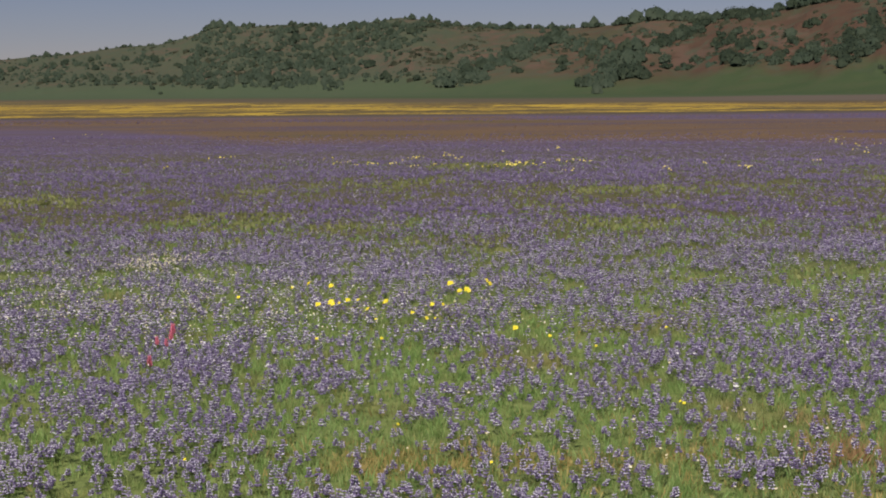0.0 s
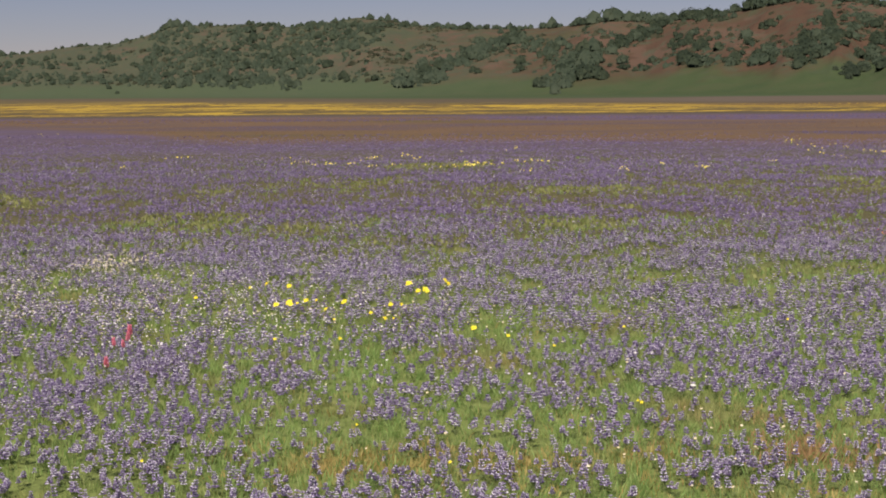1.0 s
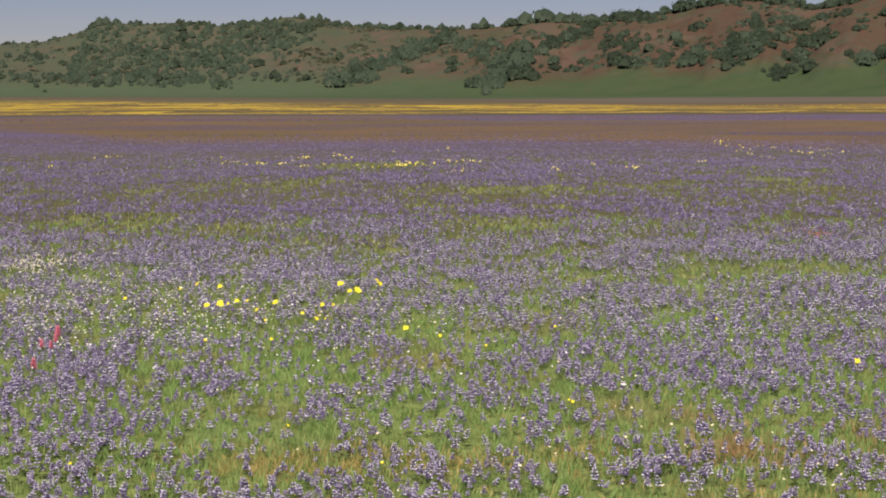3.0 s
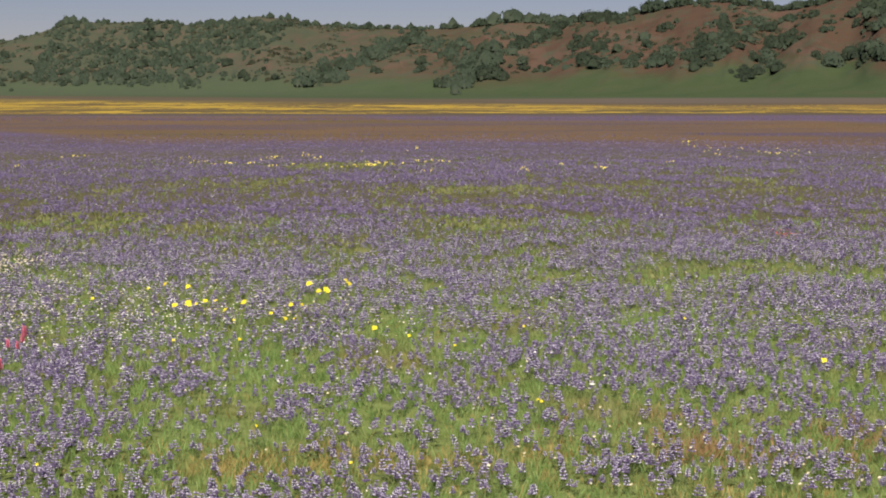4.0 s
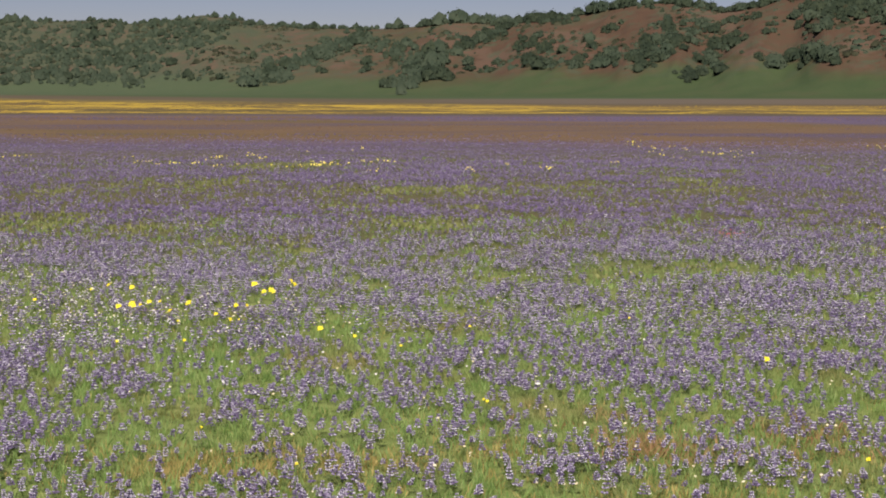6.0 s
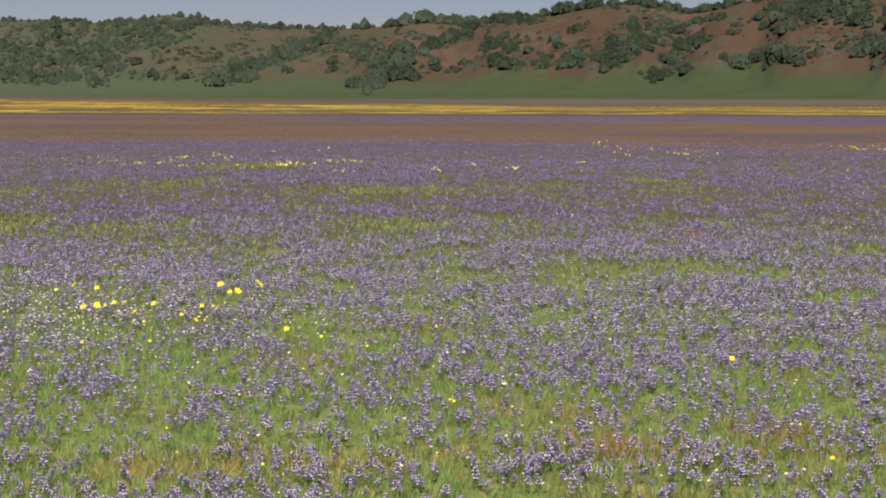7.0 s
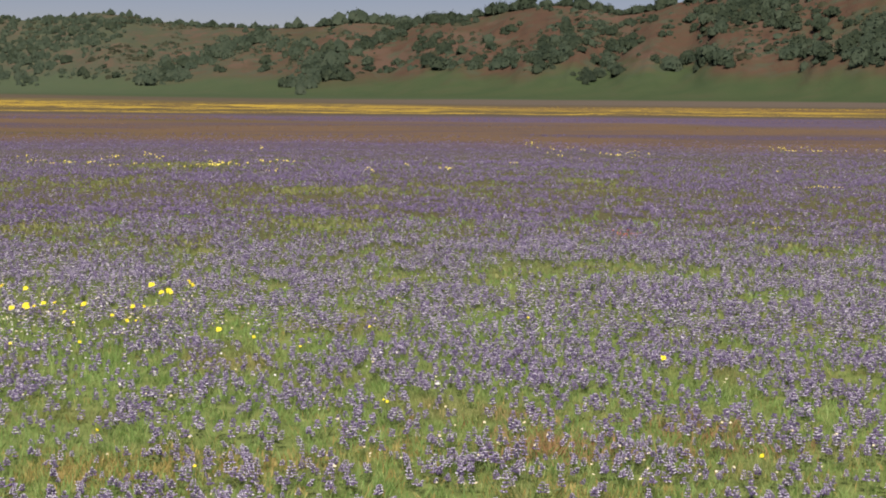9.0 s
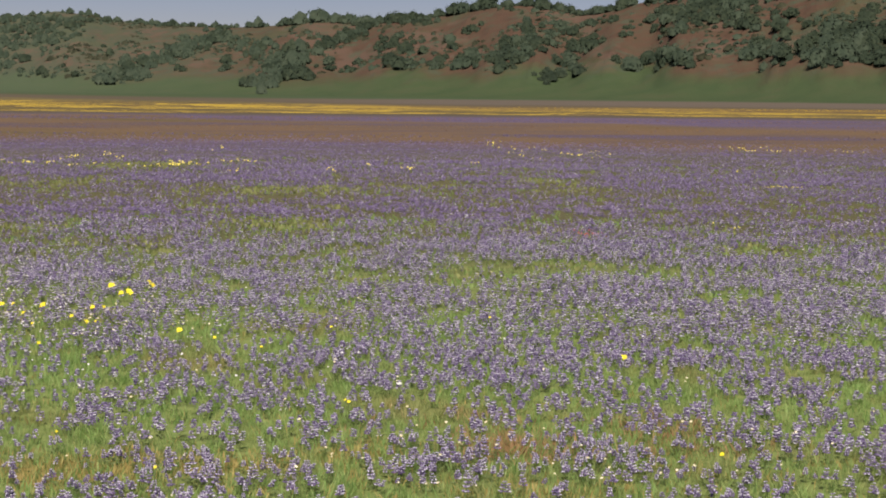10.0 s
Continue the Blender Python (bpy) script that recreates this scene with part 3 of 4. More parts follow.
# trees along the skyline
CREST_ROWS = [(-22, 9, -8, 9, 0.2, 0, 40, 0.7), (-8, 9, -1, 9, 0.2, 0, 22, 0.85), (-1, 9, 4, 9, 0.2, 0, 20, 1.15), (4, 9, 14, 9, 0.2, 0, 56, 1.2), (14, 9, 24, 9, 0.2, 0, 40, 1.0)]


def grove_places(row, crowd=False):
    a0, e0, a1, e1, da, de, count, size = row
    count = int(count * 4.2) if crowd and a0 < 3 else int(count * 2.4) if crowd else count
    out = []
    for _ in range(count):
        q = rng.uniform()
        a = a0 + (a1 - a0) * q + rng.normal(0, da)
        s = slope_at(a, e0 + (e1 - e0) * q + rng.normal(0, de))
        x, y, z = (float(c) for c in hill_point(a, s))
        out.append((x, y, z, size * np.interp(a, [-23, 4, 12, 24], [0.65, 0.64, 0.58, 0.55]) * min(rng.lognormal(-0.25, 0.45), 1.7)))
    return out


def build_oaks():
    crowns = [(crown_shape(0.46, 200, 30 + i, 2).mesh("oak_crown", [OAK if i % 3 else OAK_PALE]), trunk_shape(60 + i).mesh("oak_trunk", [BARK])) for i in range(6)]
    models = []
    for me_c, me_t in crowns:
        root = new("oak_tree")
        part("trunk", me_t, root, "grey-brown bark")
        part("crown", me_c, root)
        models.append(tagged(root, "dark green oak standing alone on a hillside", "tree", "oaks on the hills"))
    used = [False] * len(models)
    for row in TREES_ROWS:
        for x, y, z, size in grove_places(row):
            k = int(rng.integers(0, len(models)))
            m = Matrix.LocRotScale((x, y, z - 0.6 * size), Euler((0, 0, rng.uniform(0, 6.28))), None)
            ob = models[k]
            if used[k]:
                ob = copy_thing(models[k], m)
            used[k] = True
            ob.matrix_basis = m
            ob.scale = (size, size, size * rng.uniform(0.8, 1.05))
    shapes, far_shapes = [], []
    for i in range(12):
        sh = crown_shape(0.42, 170, 90 + i, 1) if i < 6 else crown_shape(0.52, 44, 90 + i, 1)
        # far woods take mostly the pale leaves: distance haze put into their colour
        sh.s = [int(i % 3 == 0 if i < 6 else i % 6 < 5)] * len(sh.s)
        t = Shape()
        t.tube([(0, 0, -0.6), (0.1, 0.05, 3.0)], [0.35, 0.2], 4, 2)
        sh.add(t.v, t.f, 2)
        sh.n += [(p[0], p[1], 0.0) for p in t.v]
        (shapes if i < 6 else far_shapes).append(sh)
    for row in WOODS_ROWS + CREST_ROWS:
        p = np.array(grove_places(row, True))
        if row[1] == 9:
            p = p[rng.uniform(size=len(p)) < 0.62]
            p[:, 3] *= rng.uniform(0.6, 1.5, len(p))
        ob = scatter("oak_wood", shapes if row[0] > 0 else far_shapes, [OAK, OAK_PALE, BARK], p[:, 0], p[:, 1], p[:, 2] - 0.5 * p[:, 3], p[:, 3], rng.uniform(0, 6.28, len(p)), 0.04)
        tagged(ob, "thicket of dark green oaks on a hillside", "woods", kind="stuff")


build_oaks()


def build_scrub():
    """Low bushes strewn over the slopes, thicker in some folds than in others."""
    shapes = []
    for i in range(8):
        sh, g = Shape(), np.random.default_rng(700 + i)
        off = Vector((g.uniform(0, 50), g.uniform(0, 50), 0))
        for k in range(2):
            pts, tris = BALLS[1]
            cx, cy = g.normal(0, 0.5, 2)
            r = g.uniform(0.7, 1.1)
            sh.add([(cx + p.x * r * (1 + 0.5 * noise.noise(p * 1.7 + off)), cy + p.y * r * (1 + 0.5 * noise.noise(p * 1.7 + off)), p.z * r * (0.8 + 0.5 * noise.noise(p * 2.1 + off))) for p in pts], tris, i % 2)
        for k in range(8):
            w = Vector(g.normal(0, 1, 3)).normalized()
            w.z = abs(w.z)
            u = w.orthogonal().normalized() * g.uniform(0.2, 0.4)
            t = w.cross(u)
            c = w * g.uniform(0.8, 1.15)
            sh.add([c - u, c + t, c + u, c - t], [(0, 2, 1), (0, 3, 2)], i % 2)
        sh.n = [tuple((Vector(p) + Vector((0, 0, 1.6)) + Vector(g.normal(0, 0.2, 3))).normalized()) for p in sh.v]
        shapes.append(sh)
    n = 6000
    a, s = rng.uniform(-24, 25, n), rng.uniform(0.12, 0.98, n)
    thick = fbm(a * 0.55 - s * 2.0, s * 4.0, 3, 61)
    keep = rng.uniform(size=n) < smooth(thick, 0.38, 0.66) * smooth(s, 0.1, 0.3) * np.interp(a, [-10, 4], [1.0, 0.75])
    a, s = a[keep], s[keep]
    x, y, z = hill_point(a, s)
    up = z > np.interp(a, [-10, 4], [6.0, 10.0]) + rng.uniform(0, 6, len(z))
    a, x, y, z = a[up], x[up], y[up], z[up]
    size = np.minimum(rng.lognormal(0.0, 0.4, len(x)), 2.2) * np.interp(a, [-23, 24], [1.35, 0.95])
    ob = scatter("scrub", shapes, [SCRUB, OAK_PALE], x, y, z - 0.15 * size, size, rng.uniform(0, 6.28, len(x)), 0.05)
    tagged(ob, "low olive-green scrub scattered over the slopes", "shrubs", kind="stuff")


build_scrub()


# ---- the lupine meadow ----
# bare or grassy places: x, y, radius across, radius in depth
GAPS_NEAR = [
    (1.95, 4.76, 0.16, 0.29), (-1.79, 4.77, 0.1, 0.23), (0.7, 4.78, 0.32, 0.2), (0.7, 4.85, 0.28, 0.21), (-1.46, 5.39, 0.13, 0.26), (-1.01, 5.48, 0.16, 0.27),
    (-0.86, 5.54, 0.15, 0.41), (1.05, 5.6, 0.2, 0.23), (0.49, 5.8, 0.2, 0.27), (-0.4, 5.8, 0.25, 0.37), (-0.49, 5.81, 0.18, 0.38), (-1.12, 5.9, 0.21, 0.43),
    (1.8, 5.91, 0.24, 0.32), (2.34, 6.05, 0.22, 0.29), (-1.6, 6.07, 0.12, 0.32), (0.64, 6.16, 0.31, 0.32), (0.53, 6.39, 0.14, 0.18), (-2.73, 6.59, 0.15, 0.37),
    (2.02, 6.67, 0.15, 0.26),
]
GAPS_MIDDLE = [
    (-0.86, 6.92, 0.12, 0.59), (-1.79, 6.98, 0.17, 0.39), (-0.68, 7.11, 0.22, 0.52), (-0.52, 7.22, 0.21, 0.41), (-0.3, 7.35, 0.16, 0.56), (-1.29, 7.48, 0.15, 0.49),
    (-0.21, 7.8, 0.27, 0.41), (0.83, 7.97, 0.28, 0.42), (-1.67, 8.21, 0.16, 0.53), (-0.12, 8.3, 0.22, 0.3), (-0.28, 9.06, 0.2, 0.3), (-2.04, 10.01, 0.59, 0.28),
    (2.85, 10.92, 0.39, 0.34), (1.68, 10.97, 0.42, 0.42), (-2.89, 11.15, 0.31, 0.47), (1.54, 11.16, 0.35, 0.41),
]
GAPS_FAR = [
    (2.26, 11.31, 0.27, 0.39), (4.28, 12.51, 0.41, 0.4), (-1.08, 12.72, 0.29, 0.68), (-1.71, 13.02, 0.35, 0.62), (-0, 15.21, 0.41, 0.41), (-0.21, 15.31, 0.41, 0.48),
    (-4.61, 15.6, 0.28, 0.62), (-3.89, 16.04, 0.38, 0.8), (-7.54, 18.57, 0.62, 1.14), (0.88, 20.25, 0.7, 0.61), (-1.02, 20.46, 0.47, 0.62), (4.13, 20.66, 0.65, 0.65),
    (2.18, 21.54, 0.5, 0.54), (-3.36, 21.65, 0.67, 0.71), (-2.49, 26.89, 0.93, 1.07),
]
GREEN_DRIFTS = [
    (-7.6, 18.4, 0.46, 0.59), (-7.0, 18.1, 0.37, 0.67), (-6.5, 18.2, 0.37, 0.55), (-4.6, 15.5, 0.27, 0.69), (-3.9, 15.2, 0.36, 0.8), (-4.0, 13.0, 0.17, 0.38),
    (-3.4, 13.1, 0.2, 0.54), (-4.3, 21.7, 0.26, 0.73), (-2.9, 22.5, 0.62, 0.92), (-3.6, 15.6, 0.27, 0.75), (-2.7, 14.6, 0.5, 0.39), (-3.7, 15.8, 0.22, 1.09),
    (-4.4, 16.1, 0.28, 0.66), (-2.5, 14.7, 0.47, 0.33), (-4.9, 20.3, 0.28, 0.78), (-2.5, 27.2, 0.69, 1.11),
]
GREEN_STREAKS = [
    (1.5, 10.8, 0.35, 0.25), (0.6, 10.7, 0.27, 0.17),
    (-0.1, 20.2, 0.51, 0.73), (2.0, 21.5, 0.35, 0.69), (4.1, 22.7, 0.31, 0.94), (-0.0, 20.2, 0.51, 0.61), (-0.7, 17.7, 0.37, 0.37), (0.0, 15.2, 0.39, 0.62),
    (0.3, 14.5, 0.31, 0.38), (0.0, 20.4, 0.43, 0.74), (0.3, 15.2, 0.38, 0.54), (-0.3, 14.9, 0.44, 0.46), (2.6, 18.8, 0.56, 0.43), (4.4, 14.5, 0.32, 0.41),
    (4.2, 22.6, 0.44, 0.94), (3.9, 12.4, 0.55, 0.25), (0.5, 17.8, 0.38, 0.37),
]
GAPS = GAPS_NEAR + GAPS_MIDDLE + GAPS_FAR + GREEN_DRIFTS + GREEN_STREAKS
# open grass seen over the heads in front of it, and close stands
CLEARINGS_NEAR = [
    (0.79, 6.38, 0.25, 0.27), (-0.98, 5.9, 0.14, 0.35), (-2.76, 6.65, 0.14, 0.29), (-0.58, 5.65, 0.18, 0.32), (-0.14, 6.01, 0.15, 0.36), (0.24, 5.94, 0.21, 0.32),
    (0.78, 6.4, 0.25, 0.35), (1.19, 6.01, 0.22, 0.31), (1.89, 6.01, 0.31, 0.26), (0.92, 4.77, 0.24, 0.19), (1.99, 4.81, 0.13, 0.3), (-1.75, 5.93, 0.07, 0.32),
    (0.89, 5.5, 0.17, 0.26), (0.95, 5.3, 0.12, 0.2), (-1.37, 5.57, 0.12, 0.24), (-0.9, 6.67, 0.14, 0.34), (-1.04, 5.87, 0.16, 0.32), (2.67, 6.5, 0.17, 0.27),
]
CLEARINGS_FAR = [
    (1.70, 10.95, 0.36, 0.42), (2.25, 11.05, 0.38, 0.42), (0.61, 10.86, 0.27, 0.18), (-0.5, 8.3, 0.23, 0.3), (-0.36, 7.48, 0.17, 0.42), (-1.18, 7.53, 0.15, 0.47),
    (-0.08, 7.56, 0.17, 0.47), (-0.75, 7.38, 0.14, 0.41), (-0.04, 7.84, 0.2, 0.46), (0.33, 8.22, 0.16, 0.31),
]
CLEARINGS = CLEARINGS_NEAR + CLEARINGS_FAR
THICK = [
    (0.82, 6.9, 0.24, 0.35), (2.42, 8.9, 0.28, 1.31), (-0.09, 6.61, 0.13, 0.34), (-1.32, 6.57, 0.18, 0.3), (-1.18, 4.86, 0.31, 0.3), (-0.46, 4.8, 0.3, 0.24),
    (1.62, 9.14, 0.56, 0.76), (-0.87, 7.99, 0.17, 0.39), (1.94, 5.52, 0.18, 0.29), (-0.43, 4.92, 0.3, 0.3), (-2.02, 5.79, 0.5, 0.24),
    (-1.29, 4.82, 0.41, 0.26), (-3.09, 8.09, 0.41, 0.62), (0.95, 7.09, 0.35, 0.75), (2.6, 14.1, 1.5, 0.9),
]


def cover(x, y):
    """How thickly the lupines stand, 0 to 1."""
    r = np.hypot(x, y)
    n = fbm(x * 0.8, y * 0.5, 3, 3) * 0.3 + fbm(x * 4.0, y * 2.8, 2, 8) * 0.7
    level = np.interp(r, [4, 5.2, 5.7, 7, 9, 14, 30], [0.41, 0.42, 0.47, 0.46, 0.43, 0.42, 0.41])
    soft = np.interp(r, [9, 14], [1.0, 0.6])
    c = smooth(n, level - 0.10 * soft, level + 0.12 * soft)
    c = c * np.where(r > 11, 1 - smooth(r, 11, 15) * 0.42 * (1 - smooth(fbm(x * 0.16, y * 0.75, 3, 33), 0.38, 0.58)), 1.0)
    for gx, gy, rx, ry in GAPS:
        dy = y - gy + 0.02 * gy
        q = ((x - gx) / rx) ** 2 + (dy / np.where(dy < 0, ry + 0.02 * gy, ry)) ** 2
        c = c * (1 - np.interp(r, [9, 11, 13.5, 16], [0.4, 0.85, 0.85, 0.65]) * np.exp(-q * q * 0.6))
    for gx, gy, rx, ry in THICK:
        q = ((x - gx) / rx) ** 2 + ((y - gy) / ry) ** 2
        c = np.maximum(c, (0.45 + 0.4 * smooth(n, 0.35, 0.6)) * np.exp(-q * q * 0.7))
    for gx, gy, rx, ry in CLEARINGS:
        dy = y - gy
        q = ((x - gx) / (rx * 1.05)) ** 2 + (dy / np.where(dy < 0, ry + 0.015 * gy, ry)) ** 2
        c = c * (1 - np.interp(gy, [6.5, 8], [0.62, 0.92]) * np.exp(-q * q * 0.8))
    return np.clip(c, 0.02, 1)


def lupine_shapes(whorls, florets, kind, count, seed):
    """Short lupines with a spike of flat, well-parted whorls. kind 2: full pea-flowers, 1: half, 0: petals alone. Slots: petal, wing, banner, leaf."""
    made, g = [], np.random.default_rng(seed)
    for _ in range(count):
        spike, leaves, stem, rings = Shape(), [], Shape(), []
        low_growth = 1.0 if kind else 0.64
        top = g.uniform(0.088, 0.135) * low_growth
        start = top - g.uniform(0.030, 0.056) * low_growth
        lean = Vector((g.normal(0, 0.008), g.normal(0, 0.008), 0))
        if kind == 2:
            stem.tube([(0, 0, -0.03), (0.004, 0.002, start), (lean.x, lean.y, top)], [0.0022, 0.0018, 0.001], 3, 3)
        white = g.uniform() < 0.25
        for w in range(whorls):
            q = w / max(1, whorls - 1)
            z = start + (top - start) * q + g.uniform(-0.003, 0.003)
            rad = (0.0235 if kind else 0.029) * (1 - 0.52 * q) * g.uniform(0.6, 1.2)
            rings.append(Shape())
            for k in range(florets):
                a = 6.283 * (k + 0.5 * (w % 2)) / florets + g.uniform(-0.25, 0.25)
                way = Vector((math.cos(a), math.sin(a), 0.05 + 0.75 * q * q + g.uniform(-0.15, 0.15)))
                base = lean * q + Vector((0.005 * math.cos(a), 0.005 * math.sin(a), z))
                slot = 1 if g.uniform() < (0.62, 0.66, 0.78)[kind] - 0.3 * q else 0
                pale = g.uniform() < ((0.40 if white else (0.26, 0.31, 0.18)[kind]) if kind else 0.02) + 0.22 * q * kind / 2
                if kind == 2:
                    rings[-1].bud(base, way, rad, 0.0122 * (1 - 0.3 * q), slot, 2 if pale else slot)
                else:
                    wd = way.normalized()
                    side = wd.cross(Vector((0, 0, 1))).normalized() * (0.0122 if kind else 0.019)
                    tip, up = base + wd * rad * 1.1, Vector((0, 0, 0.0052 if kind else 0.006))
                    low, mid, high = tip - up * 0.9 - wd * 0.004, tip, tip + up - wd * 0.003
                    if kind == 0:
                        rings[-1].add([low - side * 0.8, low + side * 0.8, high + side * 0.8, high - side * 0.8], [(0, 1, 2), (0, 2, 3)], 2 if pale else slot)
                        continue
                    rings[-1].add([low - side * 0.5, low + side * 0.5, mid + side, mid - side], [(0, 1, 2), (0, 2, 3)], slot)
                    rings[-1].add([mid - side, mid + side, high + side * 0.7, high - side * 0.7], [(0, 1, 2), (0, 2, 3)], 2 if pale else slot)
        if kind:
            spike.add([lean + Vector(c) for c in ((-0.004, 0, top), (0.004, 0, top), (0, 0.004, top), (0, 0, top + 0.010))], [(0, 1, 3), (1, 2, 3), (2, 0, 3)], 2 if g.uniform() < 0.35 else 0)
        for k in range((1, 3, 5)[kind]):
            leaf = Shape()
            a = g.uniform(0, 6.283)
            hub = Vector((0.036 * math.cos(a), 0.036 * math.sin(a), g.uniform(0.02, start * 0.9)))
            root = Vector((0, 0, hub.z - 0.025))
            if kind == 2:
                leaf.blade(root, hub, 0.0025, 3)
                for i in range(7):
                    t = 6.283 * i / 7
                    leaf.blade(hub, hub + Vector((0.02 * math.cos(t), 0.02 * math.sin(t), 0.008)), 0.006, 3, 0.003)
            else:
                leaf.blade(root, hub + (hub - root) * 0.4, 0.014, 3, 0.01, g.uniform(0, 3))
            leaves.append(leaf)
        made.append((stem, spike, leaves, rings))
    return made


def merged(stem, spike, leaves, rings):
    out = Shape()
    for sh in (stem, spike, *leaves, *rings):
        k = len(out.v)
        out.v += sh.v
        out.f += [tuple(i + k for i in t) for t in sh.f]
        out.s += sh.s
    return out


LUPINE = [VIOLET, DEEP, PALE, STEM]


def sow(r0, r1, per_m2, floor=0.0, fade_in=0.0, fade_out=0.0):
    n = int(per_m2 * math.radians(51) / 2 * (r1 * r1 - r0 * r0))
    x, y = sector(n, r0, r1)
    keep = rng.uniform(size=n) < cover(x, y) * (1 - floor) + floor
    r = np.hypot(x, y)
    if fade_in:
        keep &= rng.uniform(size=n) < (r - r0) / fade_in
    if fade_out:
        keep &= rng.uniform(size=n) < (r1 - r) / fade_out
    return x[keep], y[keep]


def build_lupines():
    rich = lupine_shapes(4, 7, 2, 10, 100)
    # nearest plants, each on its own
    models = []
    for stem, spike, leaves, rings in rich:
        root = new("lupine")
        part("stem", stem.mesh("lupine_stem", LUPINE), root)
        tip = part("flower_spike", spike.mesh("lupine_spike", LUPINE), root, "violet-blue spike with whitish banners")
        for ring in rings:
            part("whorl", ring.mesh("lupine_whorl", LUPINE), tip)
        for leaf in leaves:
            part("leaf", leaf.mesh("lupine_leaf", LUPINE), root)
        models.append(tagged(root, "violet-blue lupine in bloom among meadow grass", "wildflower", "lupines of the meadow"))
    x, y = sow(4.5, 5.7, 400, 0.2)
    near = np.argsort(np.hypot(x, y) + rng.uniform(0, 0.2, len(x)))
    singles, rest = near[:300], near[300:]
    for i, k in enumerate(singles):
        sc = rng.uniform(0.40, 0.70)
        m = Matrix.LocRotScale((x[k], y[k], float(ground_z(x[k], y[k]))), Euler((rng.normal(0, 0.1), rng.normal(0, 0.1), rng.uniform(0, 6.28))), None)
        ob = models[i] if i < len(models) else copy_thing(models[i % len(models)], m)
        ob.matrix_basis = m
        ob.scale = (sc, sc, sc)
    full = [merged(*r) for r in rich]
    middle = [merged(*r) for r in lupine_shapes(4, 5, 1, 14, 200)]
    half = [merged(*r) for r in lupine_shapes(3, 4, 1, 14, 250)]
    plain = [merged(*r) for r in lupine_shapes(2, 4, 0, 14, 300)]
    single = [merged(*r) for r in lupine_shapes(1, 4, 0, 10, 320)]
    x, y = x[rest], y[rest]
    belts = [(x, y, full, 0.54), (*sow(5.7, 8, 540, 0.16), middle, 0.53), (*sow(8, 16, 420, 0.07, 0, 5), half, 0.62), (*sow(11, 32, 225, 0.06, 5, 4), plain, 0.62), (*sow(28, 54, 60, 0.1, 4, 20), single, 0.80)]
    for x, y, shapes, size in belts:
        keep = (y < rng.normal(43.5, 1.8, len(x)) - 13 * np.clip(x / y, 0, 0.4)) | (x / y < rng.normal(-0.32, 0.03, len(x)))
        x, y = x[keep], y[keep]
        ob = scatter("lupine_field", shapes, LUPINE, x, y, ground_z(x, y), size * rng.uniform(0.7, 1.2, len(x)), rng.uniform(0, 6.28, len(x)))
        tagged(ob, "countless violet-blue lupines growing through meadow grass", "wildflowers", kind="stuff")


build_lupines()


# ---- grass ----
def grass_shapes(blades, count, height, width, seed, slot=0):
    made, g = [], np.random.default_rng(seed)
    for _ in range(count):
        sh = Shape()
        for _ in range(blades):
            a, b2 = g.uniform(0, 6.28), g.uniform(0, 6.28)
            r = g.uniform(0, 0.05)
            h = height * g.uniform(0.5, 1.15)
            base = Vector((r * math.cos(a), r * math.sin(a), -0.01))
            sh.blade(base, base + Vector((h * 0.35 * math.cos(b2), h * 0.35 * math.sin(b2), h)), width * g.uniform(0.7, 1.4), slot, h * 0.08, g.uniform(0, 3))
        made.append(sh)
    return made


def build_grass():
    tuft = grass_shapes(13, 8, 0.062, 0.0028, 400)
    wide = grass_shapes(8, 6, 0.055, 0.006, 420)
    belts = [(*sector(int(380 * 0.445 * (9 ** 2 - 4.4 ** 2)), 4.4, 9), tuft), (*sector(int(90 * 0.445 * (16 ** 2 - 81)), 9, 16), wide), (*sector(int(16 * 0.445 * (30 ** 2 - 16 ** 2)), 16, 30), wide)]
    for x, y, shapes in belts:
        keep = rng.uniform(size=len(x)) > 0.35 * cover(x, y)
        x, y = x[keep], y[keep]
        ob = scatter("meadow_grass", shapes, [GRASS], x, y, ground_z(x, y), rng.uniform(0.6, 1.2, len(x)), rng.uniform(0, 6.28, len(x)), 0.2)
        tagged(ob, "fresh yellow-green meadow grass", "grass", kind="stuff")


build_grass()


def build_drift_grass():
    """Yellow-green grass where the far lupines leave room."""
    xs, ys = [], []
    for cx, cy, rx, ry in GREEN_DRIFTS + GREEN_STREAKS + GAPS_FAR:
        n = int((40 if cx < 1 else 24) * rx * ry * 3.14) + 8
        xs.append(rng.normal(cx, rx * 0.55, n))
        ys.append(rng.normal(cy, ry * 0.55, n))
    x, y = np.concatenate(xs), np.concatenate(ys)
    ob = scatter("meadow_grass", grass_shapes(9, 6, 0.05, 0.016, 470), [OLIVE], x, y, ground_z(x, y), rng.uniform(0.6, 1.3, len(x)), rng.uniform(0, 6.28, len(x)), 0.2)
    tagged(ob, "drifts of yellow-green grass between lupines", "grass", kind="stuff")


build_drift_grass()


